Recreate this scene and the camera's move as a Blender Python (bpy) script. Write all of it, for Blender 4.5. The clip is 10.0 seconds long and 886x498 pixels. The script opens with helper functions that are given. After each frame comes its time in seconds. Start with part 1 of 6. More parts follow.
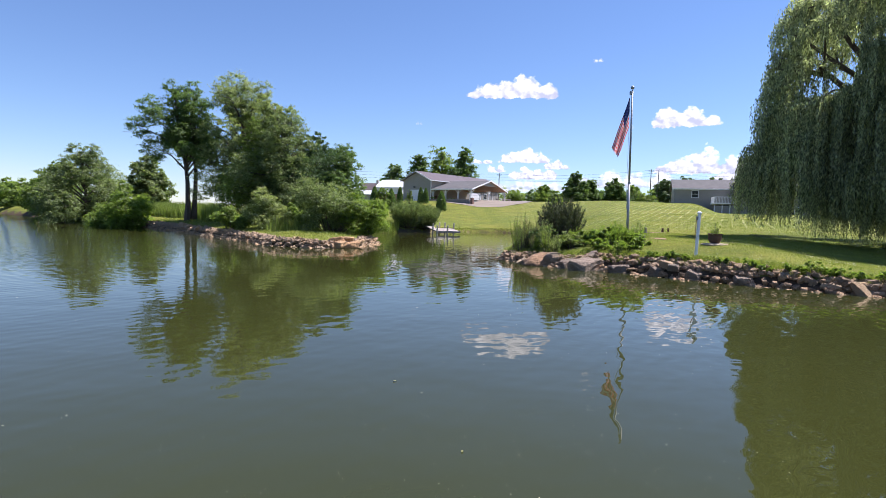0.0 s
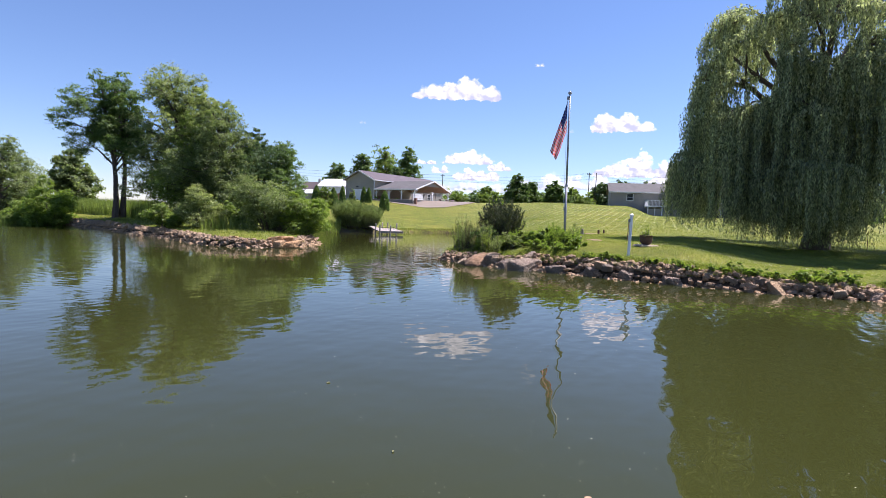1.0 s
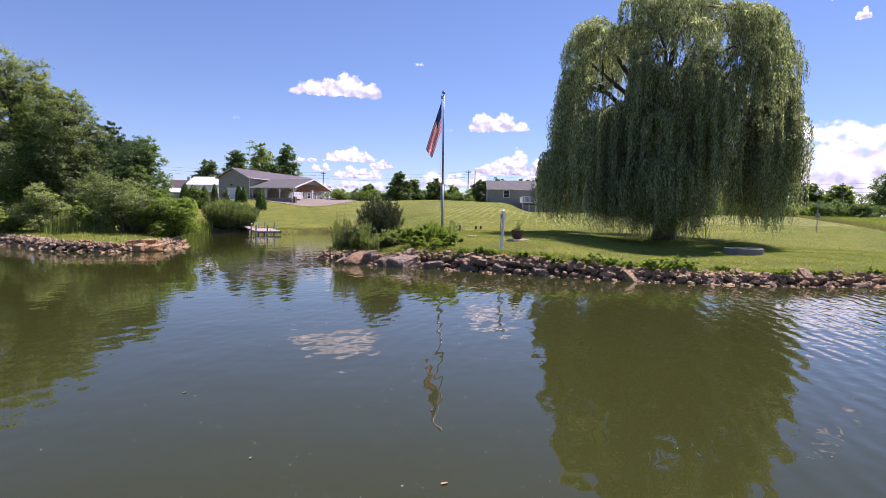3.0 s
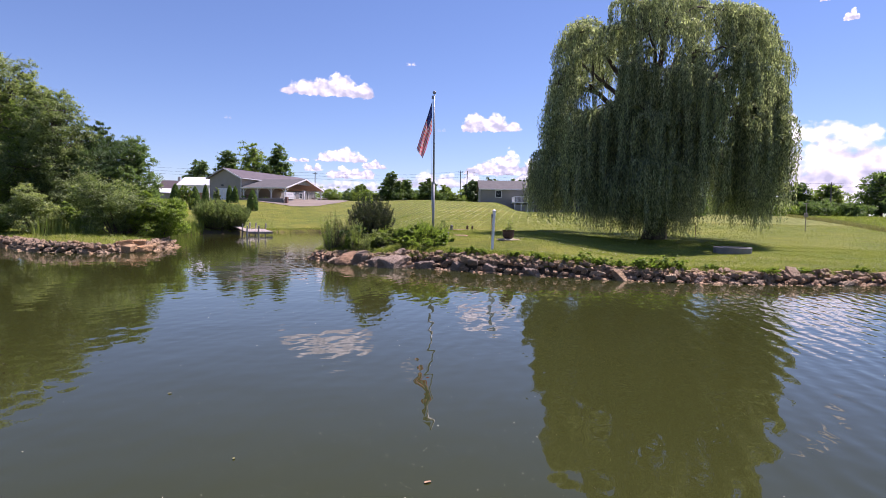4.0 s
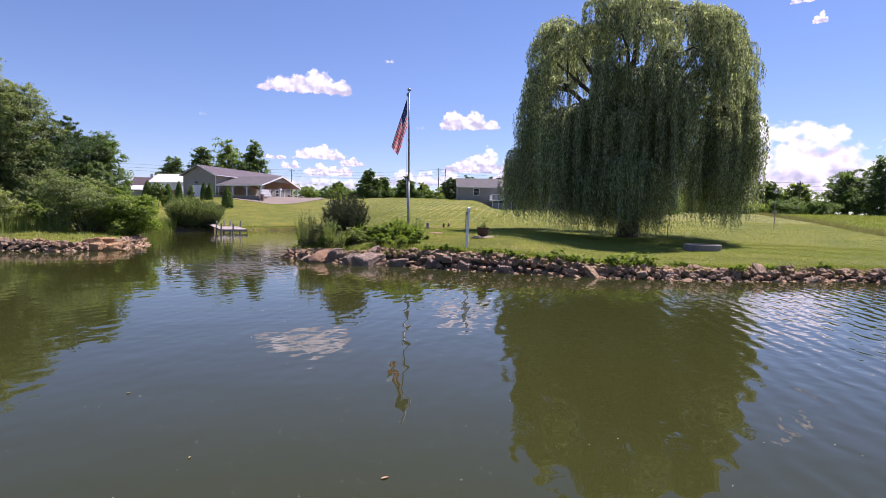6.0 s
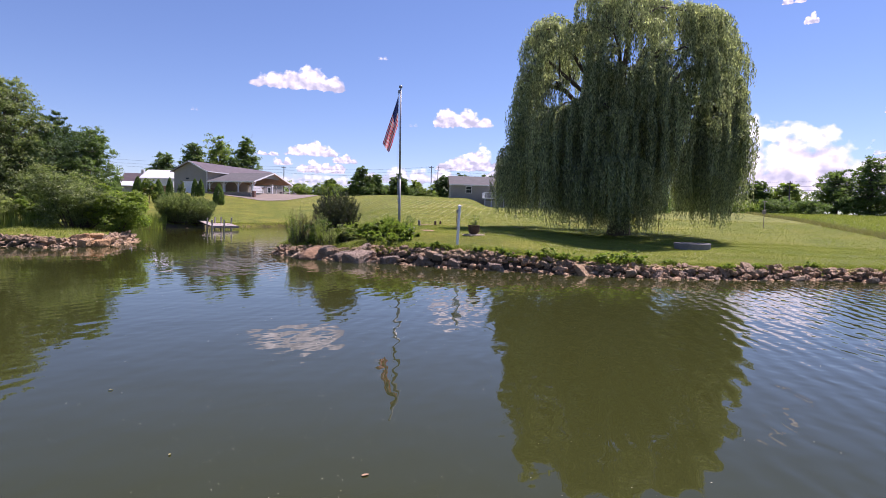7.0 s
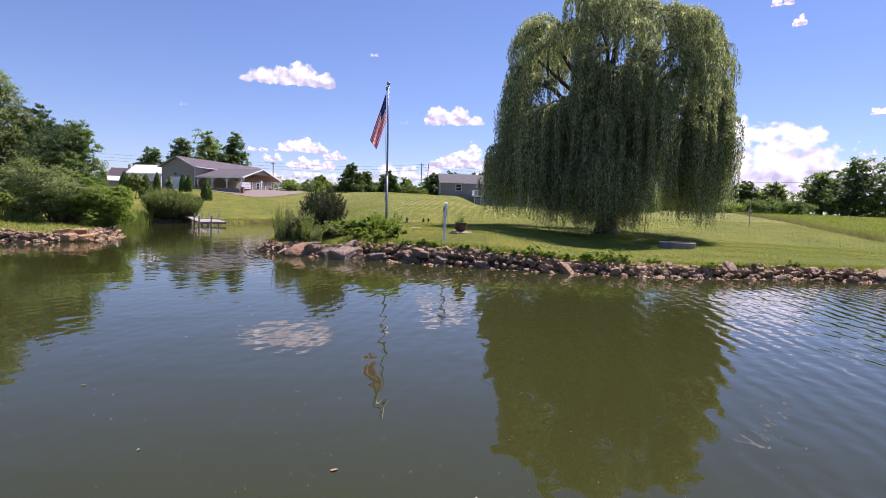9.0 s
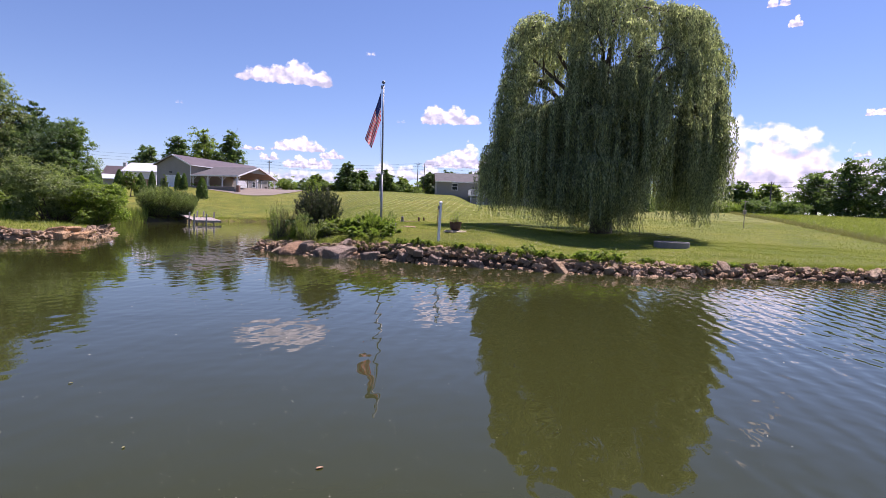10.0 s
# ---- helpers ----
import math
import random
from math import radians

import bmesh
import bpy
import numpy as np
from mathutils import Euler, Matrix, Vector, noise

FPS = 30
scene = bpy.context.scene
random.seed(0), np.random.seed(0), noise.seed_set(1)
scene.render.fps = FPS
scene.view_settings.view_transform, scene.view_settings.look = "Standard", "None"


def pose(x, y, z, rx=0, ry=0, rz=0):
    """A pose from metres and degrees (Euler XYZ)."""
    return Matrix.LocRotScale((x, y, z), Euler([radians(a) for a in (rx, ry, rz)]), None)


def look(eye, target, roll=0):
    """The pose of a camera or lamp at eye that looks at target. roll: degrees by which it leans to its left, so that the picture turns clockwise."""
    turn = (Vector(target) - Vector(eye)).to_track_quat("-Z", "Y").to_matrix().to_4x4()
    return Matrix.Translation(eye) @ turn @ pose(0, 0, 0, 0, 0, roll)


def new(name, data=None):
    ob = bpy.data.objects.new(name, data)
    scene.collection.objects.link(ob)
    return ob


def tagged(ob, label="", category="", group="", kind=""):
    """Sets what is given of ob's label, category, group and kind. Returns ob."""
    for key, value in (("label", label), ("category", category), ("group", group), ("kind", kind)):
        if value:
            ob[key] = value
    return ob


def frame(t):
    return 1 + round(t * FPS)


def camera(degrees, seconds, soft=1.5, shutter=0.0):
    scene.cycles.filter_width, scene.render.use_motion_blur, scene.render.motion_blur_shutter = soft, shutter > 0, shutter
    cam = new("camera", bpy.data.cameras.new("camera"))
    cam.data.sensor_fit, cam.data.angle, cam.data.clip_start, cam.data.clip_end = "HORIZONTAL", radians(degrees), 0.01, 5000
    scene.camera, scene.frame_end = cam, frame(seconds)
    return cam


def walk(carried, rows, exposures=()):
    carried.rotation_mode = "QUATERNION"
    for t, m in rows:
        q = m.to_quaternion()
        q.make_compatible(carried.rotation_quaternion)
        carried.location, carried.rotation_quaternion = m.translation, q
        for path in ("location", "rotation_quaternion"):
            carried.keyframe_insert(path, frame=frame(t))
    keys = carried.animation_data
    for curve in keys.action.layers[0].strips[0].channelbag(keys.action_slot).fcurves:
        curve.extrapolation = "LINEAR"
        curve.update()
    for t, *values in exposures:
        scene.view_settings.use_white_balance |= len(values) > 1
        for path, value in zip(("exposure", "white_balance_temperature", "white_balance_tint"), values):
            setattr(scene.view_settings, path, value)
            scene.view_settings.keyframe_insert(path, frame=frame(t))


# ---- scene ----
cam = camera(76.2, 10.0, 0.65)
walk(cam, [
    (0.0, pose(0.000, 0.000, 1.830, 86.63, -1.62, 0.68)),
    (0.5, pose(0.044, -0.010, 1.833, 86.75, -2.14, -1.08)),
    (1.0, pose(0.094, -0.024, 1.836, 86.84, -2.15, -5.00)),
    (1.5, pose(0.156, -0.047, 1.837, 86.89, -1.96, -9.92)),
    (2.0, pose(0.218, -0.068, 1.837, 86.91, -1.72, -14.20)),
    (2.5, pose(0.265, -0.084, 1.835, 86.94, -1.45, -16.10)),
    (4.0, pose(0.366, -0.127, 1.829, 86.99, -1.13, -17.48)),
    (4.5, pose(0.399, -0.145, 1.826, 86.92, -1.14, -18.44)),
    (5.0, pose(0.434, -0.159, 1.824, 86.91, -1.14, -18.94)),
    (5.5, pose(0.470, -0.174, 1.822, 86.90, -1.11, -19.27)),
    (7.0, pose(0.582, -0.209, 1.819, 86.60, -1.46, -20.36)),
    (7.5, pose(0.615, -0.225, 1.818, 86.54, -1.59, -20.63)),
    (8.0, pose(0.643, -0.243, 1.817, 86.47, -1.72, -20.91)),
    (8.5, pose(0.673, -0.258, 1.815, 86.42, -1.79, -21.11)),
    (9.0, pose(0.708, -0.270, 1.812, 86.39, -1.89, -21.33)),
    (9.5, pose(0.744, -0.285, 1.809, 86.36, -1.98, -21.51)),
    (10.0, pose(0.776, -0.296, 1.804, 86.33, -2.06, -21.68)),
], [(0.0, 0.95, 6000, 22), (1.0, 0.98, 6100, 26), (2.5, 0.8, 6200, 35), (10.0, 0.72, 6200, 37)])

# ---- world and sun ----
SUN_AZ, SUN_EL = 68.0, 60.0     # degrees to the right of +y, and above the horizon
world = bpy.data.worlds.new("sky")
scene.world = world
world.use_nodes = True
wn = world.node_tree.nodes
sky = wn.new("ShaderNodeTexSky")
sky.sky_type, sky.sun_disc = "NISHITA", False
sky.sun_elevation, sky.sun_rotation = radians(SUN_EL), radians(SUN_AZ)
sky.air_density, sky.dust_density, sky.ozone_density = 1.0, 0.0, 6.3
wn["Background"].inputs["Strength"].default_value = 0.076
world.node_tree.links.new(sky.outputs[0], wn["Background"].inputs["Color"])

sun = new("sun", bpy.data.lights.new("sun", "SUN"))
sun.data.energy, sun.data.angle, sun.data.color = 5.0, radians(0.53), (1.0, 0.95, 0.87)
sa, se = radians(SUN_AZ), radians(SUN_EL)
sun.matrix_world = look((60 * math.sin(sa) * math.cos(se), 60 * math.cos(sa) * math.cos(se), 60 * math.sin(se)), (0, 0, 0))


# ---- mesh helpers ----
def mesh_np(name, verts, faces, uvs=None):
    """A mesh from an (n, 3) array and an (m, k) array of corners, all faces alike."""
    verts, faces = np.asarray(verts, np.float32), np.asarray(faces, np.int32)
    me = bpy.data.meshes.new(name)
    m, k = faces.shape
    me.vertices.add(len(verts))
    me.vertices.foreach_set("co", verts.ravel())
    me.loops.add(m * k)
    me.loops.foreach_set("vertex_index", faces.ravel())
    me.polygons.add(m)
    me.polygons.foreach_set("loop_start", np.arange(0, m * k, k, dtype=np.int32))
    me.polygons.foreach_set("loop_total", np.full(m, k, np.int32))
    me.update(calc_edges=True)
    return me


def link(name, me, material, parent=None, label="", at=None):
    ob = new(name, me)
    if material:
        me.materials.append(material)
    if parent:
        ob.parent = parent
    if at is not None:
        ob.matrix_basis = at
    if label:
        tagged(ob, label)
    return ob


def part(name, bm, material, parent=None, label="", smooth=False):
    me = bpy.data.meshes.new(name)
    bm.normal_update()
    bm.to_mesh(me)
    bm.free()
    if smooth:
        me.polygons.foreach_set("use_smooth", np.ones(len(me.polygons), bool))
    return link(name, me, material, parent, label)


def thing(name, at, label, category, group="", kind=""):
    ob = new(name)
    ob.matrix_basis = at
    return tagged(ob, label, category, group, kind)


def add_box(bm, lo, hi, m=None, bevel=0.0):
    c = [(a + b) / 2 for a, b in zip(lo, hi)]
    s = [b - a for a, b in zip(lo, hi)]
    mm = Matrix.Translation(c) @ Matrix.Diagonal((*s, 1))
    if m is not None:
        mm = m @ mm
    r = bmesh.ops.create_cube(bm, size=1, matrix=mm)
    if bevel:
        bmesh.ops.bevel(bm, geom=list({e for v in r["verts"] for e in v.link_edges}), offset=bevel, segments=1, affect="EDGES")


def box(lo, hi, m=None, bevel=0.0):
    bm = bmesh.new()
    add_box(bm, lo, hi, m, bevel)
    return bm


def add_rod(bm, a, b, ra, rb, sides=8):
    a, b = Vector(a), Vector(b)
    d = b - a
    m = Matrix.Translation((a + b) / 2) @ d.to_track_quat("Z", "Y").to_matrix().to_4x4()
    bmesh.ops.create_cone(bm, cap_ends=True, segments=sides, radius1=ra, radius2=rb, depth=d.length, matrix=m)


def rod(a, b, ra, rb=None, sides=12):
    bm = bmesh.new()
    add_rod(bm, a, b, ra, ra if rb is None else rb, sides)
    return bm


def poly(bm, pts):
    return bm.faces.new([bm.verts.new(p) for p in pts])


def slab(pts, thick):
    """A flat polygon given a thickness straight down."""
    bm = bmesh.new()
    f = poly(bm, pts)
    r = bmesh.ops.extrude_face_region(bm, geom=[f])
    bmesh.ops.translate(bm, vec=(0, 0, -thick), verts=[v for v in r["geom"] if isinstance(v, bmesh.types.BMVert)])
    bmesh.ops.recalc_face_normals(bm, faces=bm.faces)
    return bm


# ---- materials ----
def material(name):
    m = bpy.data.materials.new(name)
    m.use_nodes = True
    nt = m.node_tree
    return m, nt, nt.nodes["Principled BSDF"]


def node(nt, kind, **kw):
    n = nt.nodes.new("ShaderNode" + kind)
    for k, v in kw.items():
        n.inputs[k].default_value = v
    return n


def ramp(nt, src, stops):
    n = nt.nodes.new("ShaderNodeValToRGB")
    e = n.color_ramp.elements
    while len(e) < len(stops):
        e.new(0.5)
    for i, (p, c) in enumerate(stops):
        e[i].position, e[i].color = p, (*c, 1)
    nt.links.new(src, n.inputs[0])
    return n.outputs[0]


def mix(nt, fac, a, b, blend="MIX"):
    n = nt.nodes.new("ShaderNodeMix")
    n.data_type, n.blend_type = "RGBA", blend
    for sock, v in ((n.inputs[0], fac), (n.inputs[6], a), (n.inputs[7], b)):
        if isinstance(v, (int, float)):
            sock.default_value = v
        elif isinstance(v, tuple):
            sock.default_value = (*v, 1)
        else:
            nt.links.new(v, sock)
    return n.outputs[2]


def noise_tex(nt, scale, detail=4.0, rough=0.55, coords="Object", stretch=None):
    tc = nt.nodes.new("ShaderNodeTexCoord")
    n = node(nt, "TexNoise", Scale=scale, Detail=detail, Roughness=rough)
    src = tc.outputs[coords]
    if stretch:
        mp = node(nt, "Mapping", Scale=stretch)
        nt.links.new(src, mp.inputs[0])
        src = mp.outputs[0]
    nt.links.new(src, n.inputs["Vector"])
    return n.outputs["Fac"]


def bump(nt, bsdf, src, strength, distance):
    b = node(nt, "Bump", Strength=strength, Distance=distance)
    nt.links.new(src, b.inputs["Height"])
    nt.links.new(b.outputs[0], bsdf.inputs["Normal"])


def plain(name, a, b, rough, scale=3.0, fine=40.0, relief=0.3, metal=0.0, coords="Object", stretch=None):
    """A mottled surface between two colours, with grain."""
    m, nt, p = material(name)
    big = noise_tex(nt, scale, 5, 0.6, coords, stretch)
    small = noise_tex(nt, fine, 3, 0.6, coords, stretch)
    col = ramp(nt, big, [(0.3, a), (0.7, b)])
    col = mix(nt, 0.35, col, ramp(nt, small, [(0.25, tuple(c * 0.6 for c in a)), (0.75, tuple(min(1, c * 1.25) for c in b))]))
    nt.links.new(col, p.inputs["Base Color"])
    p.inputs["Roughness"].default_value, p.inputs["Metallic"].default_value = rough, metal
    if relief:
        bump(nt, p, small, relief, 0.01)
    return m


def leaves(name, dark, light, glow=0.35, through_tint=(1.3, 1.45, 0.72)):
    """Leaves: each its own tone, with light passing through."""
    m, nt, p = material(name)
    g = nt.nodes.new("ShaderNodeNewGeometry")
    tone = ramp(nt, g.outputs["Random Per Island"], [(0.0, dark), (0.75, light), (1.0, tuple(min(1, c * 1.5) for c in light))])
    big = noise_tex(nt, 0.5, 2)
    col = mix(nt, ramp(nt, big, [(0.35, (0, 0, 0)), (0.65, (0.35, 0.35, 0.35))]), tone, dark)
    nt.links.new(col, p.inputs["Base Color"])
    p.inputs["Roughness"].default_value = 0.5
    p.inputs["Specular IOR Level"].default_value = 0.35
    tr = nt.nodes.new("ShaderNodeBsdfTranslucent")
    warm = mix(nt, 1.0, col, through_tint, "MULTIPLY")
    nt.links.new(warm, tr.inputs["Color"])
    ms = node(nt, "MixShader", Fac=glow)
    nt.links.new(p.outputs[0], ms.inputs[1])
    nt.links.new(tr.outputs[0], ms.inputs[2])
    nt.links.new(ms.outputs[0], nt.nodes["Material Output"].inputs["Surface"])
    return m


LEAF_MID = leaves("leaf_green", (0.10, 0.145, 0.034), (0.21, 0.275, 0.07), 0.56)
LEAF_DARK = leaves("leaf_dark_green", (0.07, 0.115, 0.037), (0.145, 0.21, 0.07), 0.5)
LEAF_BRIGHT = leaves("leaf_bright_green", (0.115, 0.17, 0.03), (0.225, 0.295, 0.058), 0.55)
LEAF_GREY = leaves("leaf_grey_green", (0.10, 0.13, 0.052), (0.225, 0.27, 0.115), 0.5)
LEAF_WILLOW = leaves("leaf_willow", (0.095, 0.12, 0.068), (0.41, 0.45, 0.255), 0.52, (1.15, 1.22, 0.75))
LEAF_POPLAR = leaves("leaf_poplar", (0.13, 0.16, 0.062), (0.30, 0.335, 0.145), 0.52)
LEAF_PINE = leaves("needles", (0.055, 0.095, 0.04), (0.115, 0.17, 0.07), 0.36)
LEAF_SMOKY = leaves("leaf_smoky", (0.032, 0.042, 0.024), (0.085, 0.098, 0.05), 0.25)
BARK = plain("bark", (0.06, 0.045, 0.032), (0.14, 0.11, 0.085), 0.95, 4, 25, 0.8, stretch=(1, 1, 0.25))
GREY_SIDING = plain("grey_siding", (0.24, 0.225, 0.205), (0.295, 0.28, 0.255), 0.6, 0.6, 20, 0.1)
# tan boards, with the sunlight inside the porch put into the lighter tone
SUNLIT_TAN_SIDING = plain("sunlit_tan_siding", (0.34, 0.28, 0.22), (0.42, 0.35, 0.28), 0.7, 0.8, 20, 0.1)
PALE_WOOD = plain("pale_weathered_wood", (0.42, 0.38, 0.34), (0.58, 0.53, 0.48), 0.85, 2, 40, 0.4)
WHITE_PAINT = plain("white_paint", (0.72, 0.72, 0.72), (0.82, 0.82, 0.81), 0.5, 1.5, 30, 0.1)
ROOF_METAL = plain("brown_metal_roof", (0.095, 0.07, 0.066), (0.13, 0.10, 0.094), 0.45, 0.5, 12, 0.1)
ROOF_SHINGLE = plain("grey_shingle", (0.075, 0.072, 0.07), (0.125, 0.12, 0.116), 0.9, 1.0, 14, 0.4)
WHITE_METAL = plain("white_metal_roof", (0.62, 0.63, 0.65), (0.75, 0.75, 0.76), 0.4, 0.4, 10, 0.1)
WOOD_WARM = plain("pine_boards", (0.28, 0.15, 0.08), (0.42, 0.25, 0.13), 0.6, 1.5, 30, 0.2, stretch=(1, 6, 1))
WOOD_DARK = plain("dark_weathered_wood", (0.10, 0.085, 0.07), (0.17, 0.145, 0.12), 0.9, 2, 40, 0.4)
WOOD_GREY = plain("weathered_wood", (0.24, 0.2, 0.175), (0.40, 0.345, 0.31), 0.85, 2, 40, 0.5, stretch=(1, 8, 1))
BRICK = plain("brick_wall", (0.16, 0.085, 0.065), (0.28, 0.16, 0.12), 0.9, 2, 30, 0.4)
DARK_GLASS = plain("dark_glass", (0.02, 0.025, 0.03), (0.04, 0.045, 0.05), 0.08, 1, 10, 0)
GALV = plain("galvanised_metal", (0.26, 0.27, 0.28), (0.36, 0.37, 0.38), 0.5, 3, 60, 0.1, metal=0.3)
RUST = plain("rusty_iron", (0.05, 0.028, 0.02), (0.12, 0.06, 0.04), 0.8, 5, 40, 0.4)
CONCRETE = plain("grey_concrete", (0.13, 0.125, 0.12), (0.24, 0.23, 0.22), 0.9, 3, 40, 0.5)
GRAVEL = plain("gravel", (0.16, 0.13, 0.10), (0.26, 0.215, 0.17), 0.95, 0.5, 9, 0.6)


def cloth(name, colour):
    """Thin woven cloth that lets some sun through."""
    m, nt, p = material(name)
    weave = noise_tex(nt, 9, 4)
    col = ramp(nt, weave, [(0.3, tuple(c * 0.85 for c in colour)), (0.7, colour)])
    nt.links.new(col, p.inputs["Base Color"])
    p.inputs["Roughness"].default_value = 0.75
    tr = nt.nodes.new("ShaderNodeBsdfTranslucent")
    nt.links.new(col, tr.inputs["Color"])
    ms = node(nt, "MixShader", Fac=0.65)
    nt.links.new(p.outputs[0], ms.inputs[1])
    nt.links.new(tr.outputs[0], ms.inputs[2])
    nt.links.new(ms.outputs[0], nt.nodes["Material Output"].inputs["Surface"])
    return m


RED_CLOTH, WHITE_CLOTH, BLUE_CLOTH = cloth("red_cloth", (0.86, 0.05, 0.06)), cloth("white_cloth", (0.86, 0.84, 0.84)), cloth("blue_cloth", (0.02, 0.03, 0.11))
REED = leaves("reed_leaf", (0.13, 0.17, 0.04), (0.25, 0.30, 0.085), 0.5)
DRY = leaves("dry_grass", (0.16, 0.15, 0.06), (0.27, 0.25, 0.11), 0.3)
BLADE = leaves("grass_blade", (0.135, 0.17, 0.03), (0.26, 0.285, 0.072), 0.46)
FLECK = plain("pale_fleck", (0.5, 0.48, 0.3), (0.75, 0.73, 0.6), 0.7, 3, 10, 0)


def rock_material(name, tones):
    """Angular bank stone: every stone takes its own tone, with veins and dark wet stains."""
    m, nt, p = material(name)
    info = nt.nodes.new("ShaderNodeObjectInfo")
    tone = ramp(nt, info.outputs["Random"], [(i / (len(tones) - 1), c) for i, c in enumerate(tones)])
    big = noise_tex(nt, 2.2, 5, 0.65)
    fine = noise_tex(nt, 14, 4, 0.7)
    col = mix(nt, ramp(nt, big, [(0.48, (0, 0, 0)), (0.78, (0.45, 0.45, 0.45))]), tone, (0.12, 0.085, 0.055))
    col = mix(nt, 0.3, col, ramp(nt, fine, [(0.3, (0.14, 0.10, 0.075)), (0.7, (0.68, 0.52, 0.38))]))
    nt.links.new(col, p.inputs["Base Color"])
    p.inputs["Roughness"].default_value = 0.85
    rough = noise_tex(nt, 6.0, 5, 0.7)
    bump(nt, p, rough, 1.0, 0.16)
    return m


ROCK = rock_material("bank_stone", [(0.13, 0.078, 0.034), (0.42, 0.245, 0.105), (0.60, 0.385, 0.18), (0.18, 0.115, 0.056), (0.70, 0.50, 0.28), (0.22, 0.18, 0.13), (0.30, 0.165, 0.07), (0.50, 0.42, 0.31), (0.52, 0.32, 0.15)])
ROCK_TAN = rock_material("tan_bank_stone", [(0.40, 0.235, 0.11), (0.62, 0.40, 0.205), (0.24, 0.16, 0.082), (0.66, 0.42, 0.19), (0.31, 0.205, 0.11), (0.72, 0.51, 0.295)])
ROCK_ORANGE = rock_material("orange_bank_stone", [(0.52, 0.25, 0.08), (0.68, 0.38, 0.14), (0.58, 0.30, 0.10), (0.70, 0.46, 0.22)])
ROCK_GREY = rock_material("grey_brown_boulder", [(0.17, 0.13, 0.095), (0.30, 0.22, 0.155), (0.22, 0.165, 0.12)])
RED_DIRT = plain("reddish_dirt", (0.13, 0.075, 0.04), (0.33, 0.20, 0.11), 0.95, 5.0, 16, 1.0)


def cloud_material(lumps, puff, seed, thin=0.0):
    """Cumulus far off: heaped domes on a flat base; lit tops and shaded hollows are painted into its glow."""
    m, nt, p = material("cloud")
    nt.nodes.remove(p)
    tc = nt.nodes.new("ShaderNodeTexCoord")

    def calc(op, a, b=0.0, c=0.0):
        q = nt.nodes.new("ShaderNodeMath")
        q.operation = op
        for s, v in zip(q.inputs, (a, b, c)):
            if isinstance(v, (int, float)):
                s.default_value = v
            else:
                nt.links.new(v, s)
        return q.outputs[0]

    def billow(shift, scale, detail):
        mp = node(nt, "Mapping", Scale=(1 / puff, 1 / puff, 1.25 / puff), Location=(seed * 7.3 + shift[0], 0, seed * 3.1 + shift[1]))
        nt.links.new(tc.outputs["Object"], mp.inputs[0])
        v = nt.nodes.new("ShaderNodeTexVoronoi")
        v.feature = "SMOOTH_F1"
        for key, val in (("Scale", scale), ("Smoothness", 0.35), ("Detail", detail), ("Roughness", 0.5)):
            v.inputs[key].default_value = val
        nt.links.new(mp.outputs[0], v.inputs["Vector"])
        return v.outputs["Distance"]
    bl, lit = billow((0, 0), 1.0, 2.0), billow((-0.16, -0.3), 1.0, 2.0)
    fine = noise_tex(nt, 2.6 / puff, 6, 0.6)
    sep = nt.nodes.new("ShaderNodeSeparateXYZ")
    nt.links.new(tc.outputs["UV"], sep.inputs[0])
    u = calc("ADD", sep.outputs["X"], calc("MULTIPLY", calc("SUBTRACT", fine, 0.5), 0.05))
    v = calc("ADD", sep.outputs["Y"], calc("MULTIPLY", calc("SUBTRACT", fine, 0.5), 0.16))
    field = None
    for cx, rx, top in lumps:
        du = calc("DIVIDE", calc("SUBTRACT", u, cx), rx)
        up = calc("DIVIDE", calc("MAXIMUM", calc("SUBTRACT", v, 0.1), 0.0), top)
        dn = calc("DIVIDE", calc("MINIMUM", calc("SUBTRACT", v, 0.1), 0.0), 0.13)
        q = calc("SUBTRACT", 1.0, calc("SQRT", calc("ADD", calc("MULTIPLY", du, du), calc("ADD", calc("MULTIPLY", up, up), calc("MULTIPLY", dn, dn)))))
        field = q if field is None else calc("SMOOTH_MAX", field, q, 0.12)
    dens = calc("ADD", field, calc("MULTIPLY", calc("SUBTRACT", 0.42, bl), 0.42))
    dens = calc("ADD", dens, calc("MULTIPLY", calc("SUBTRACT", fine, 0.5), 0.5))
    mask = ramp(nt, dens, [(0.02, (0, 0, 0)), (0.2 + thin, (1 - thin, 1 - thin, 1 - thin))])
    # painted sun and shade: brighter upwards and on one flank of each puff
    shade = calc("ADD", calc("MULTIPLY", sep.outputs["Y"], 0.55), calc("MULTIPLY", calc("SUBTRACT", lit, bl), 0.75))
    shade = calc("ADD", calc("ADD", shade, 0.28), calc("MULTIPLY", calc("SUBTRACT", fine, 0.5), 0.5))
    col = ramp(nt, shade, [(0.16, (0.36, 0.38, 0.45)), (0.45, (0.56, 0.57, 0.61)), (0.85, (0.96, 0.95, 0.95))])
    em = node(nt, "Emission", Strength=0.98)
    nt.links.new(col, em.inputs["Color"])
    tr = nt.nodes.new("ShaderNodeBsdfTransparent")
    ms = nt.nodes.new("ShaderNodeMixShader")
    nt.links.new(mask, ms.inputs[0])
    nt.links.new(tr.outputs[0], ms.inputs[1])
    nt.links.new(em.outputs[0], ms.inputs[2])
    nt.links.new(ms.outputs[0], nt.nodes["Material Output"].inputs["Surface"])
    return m


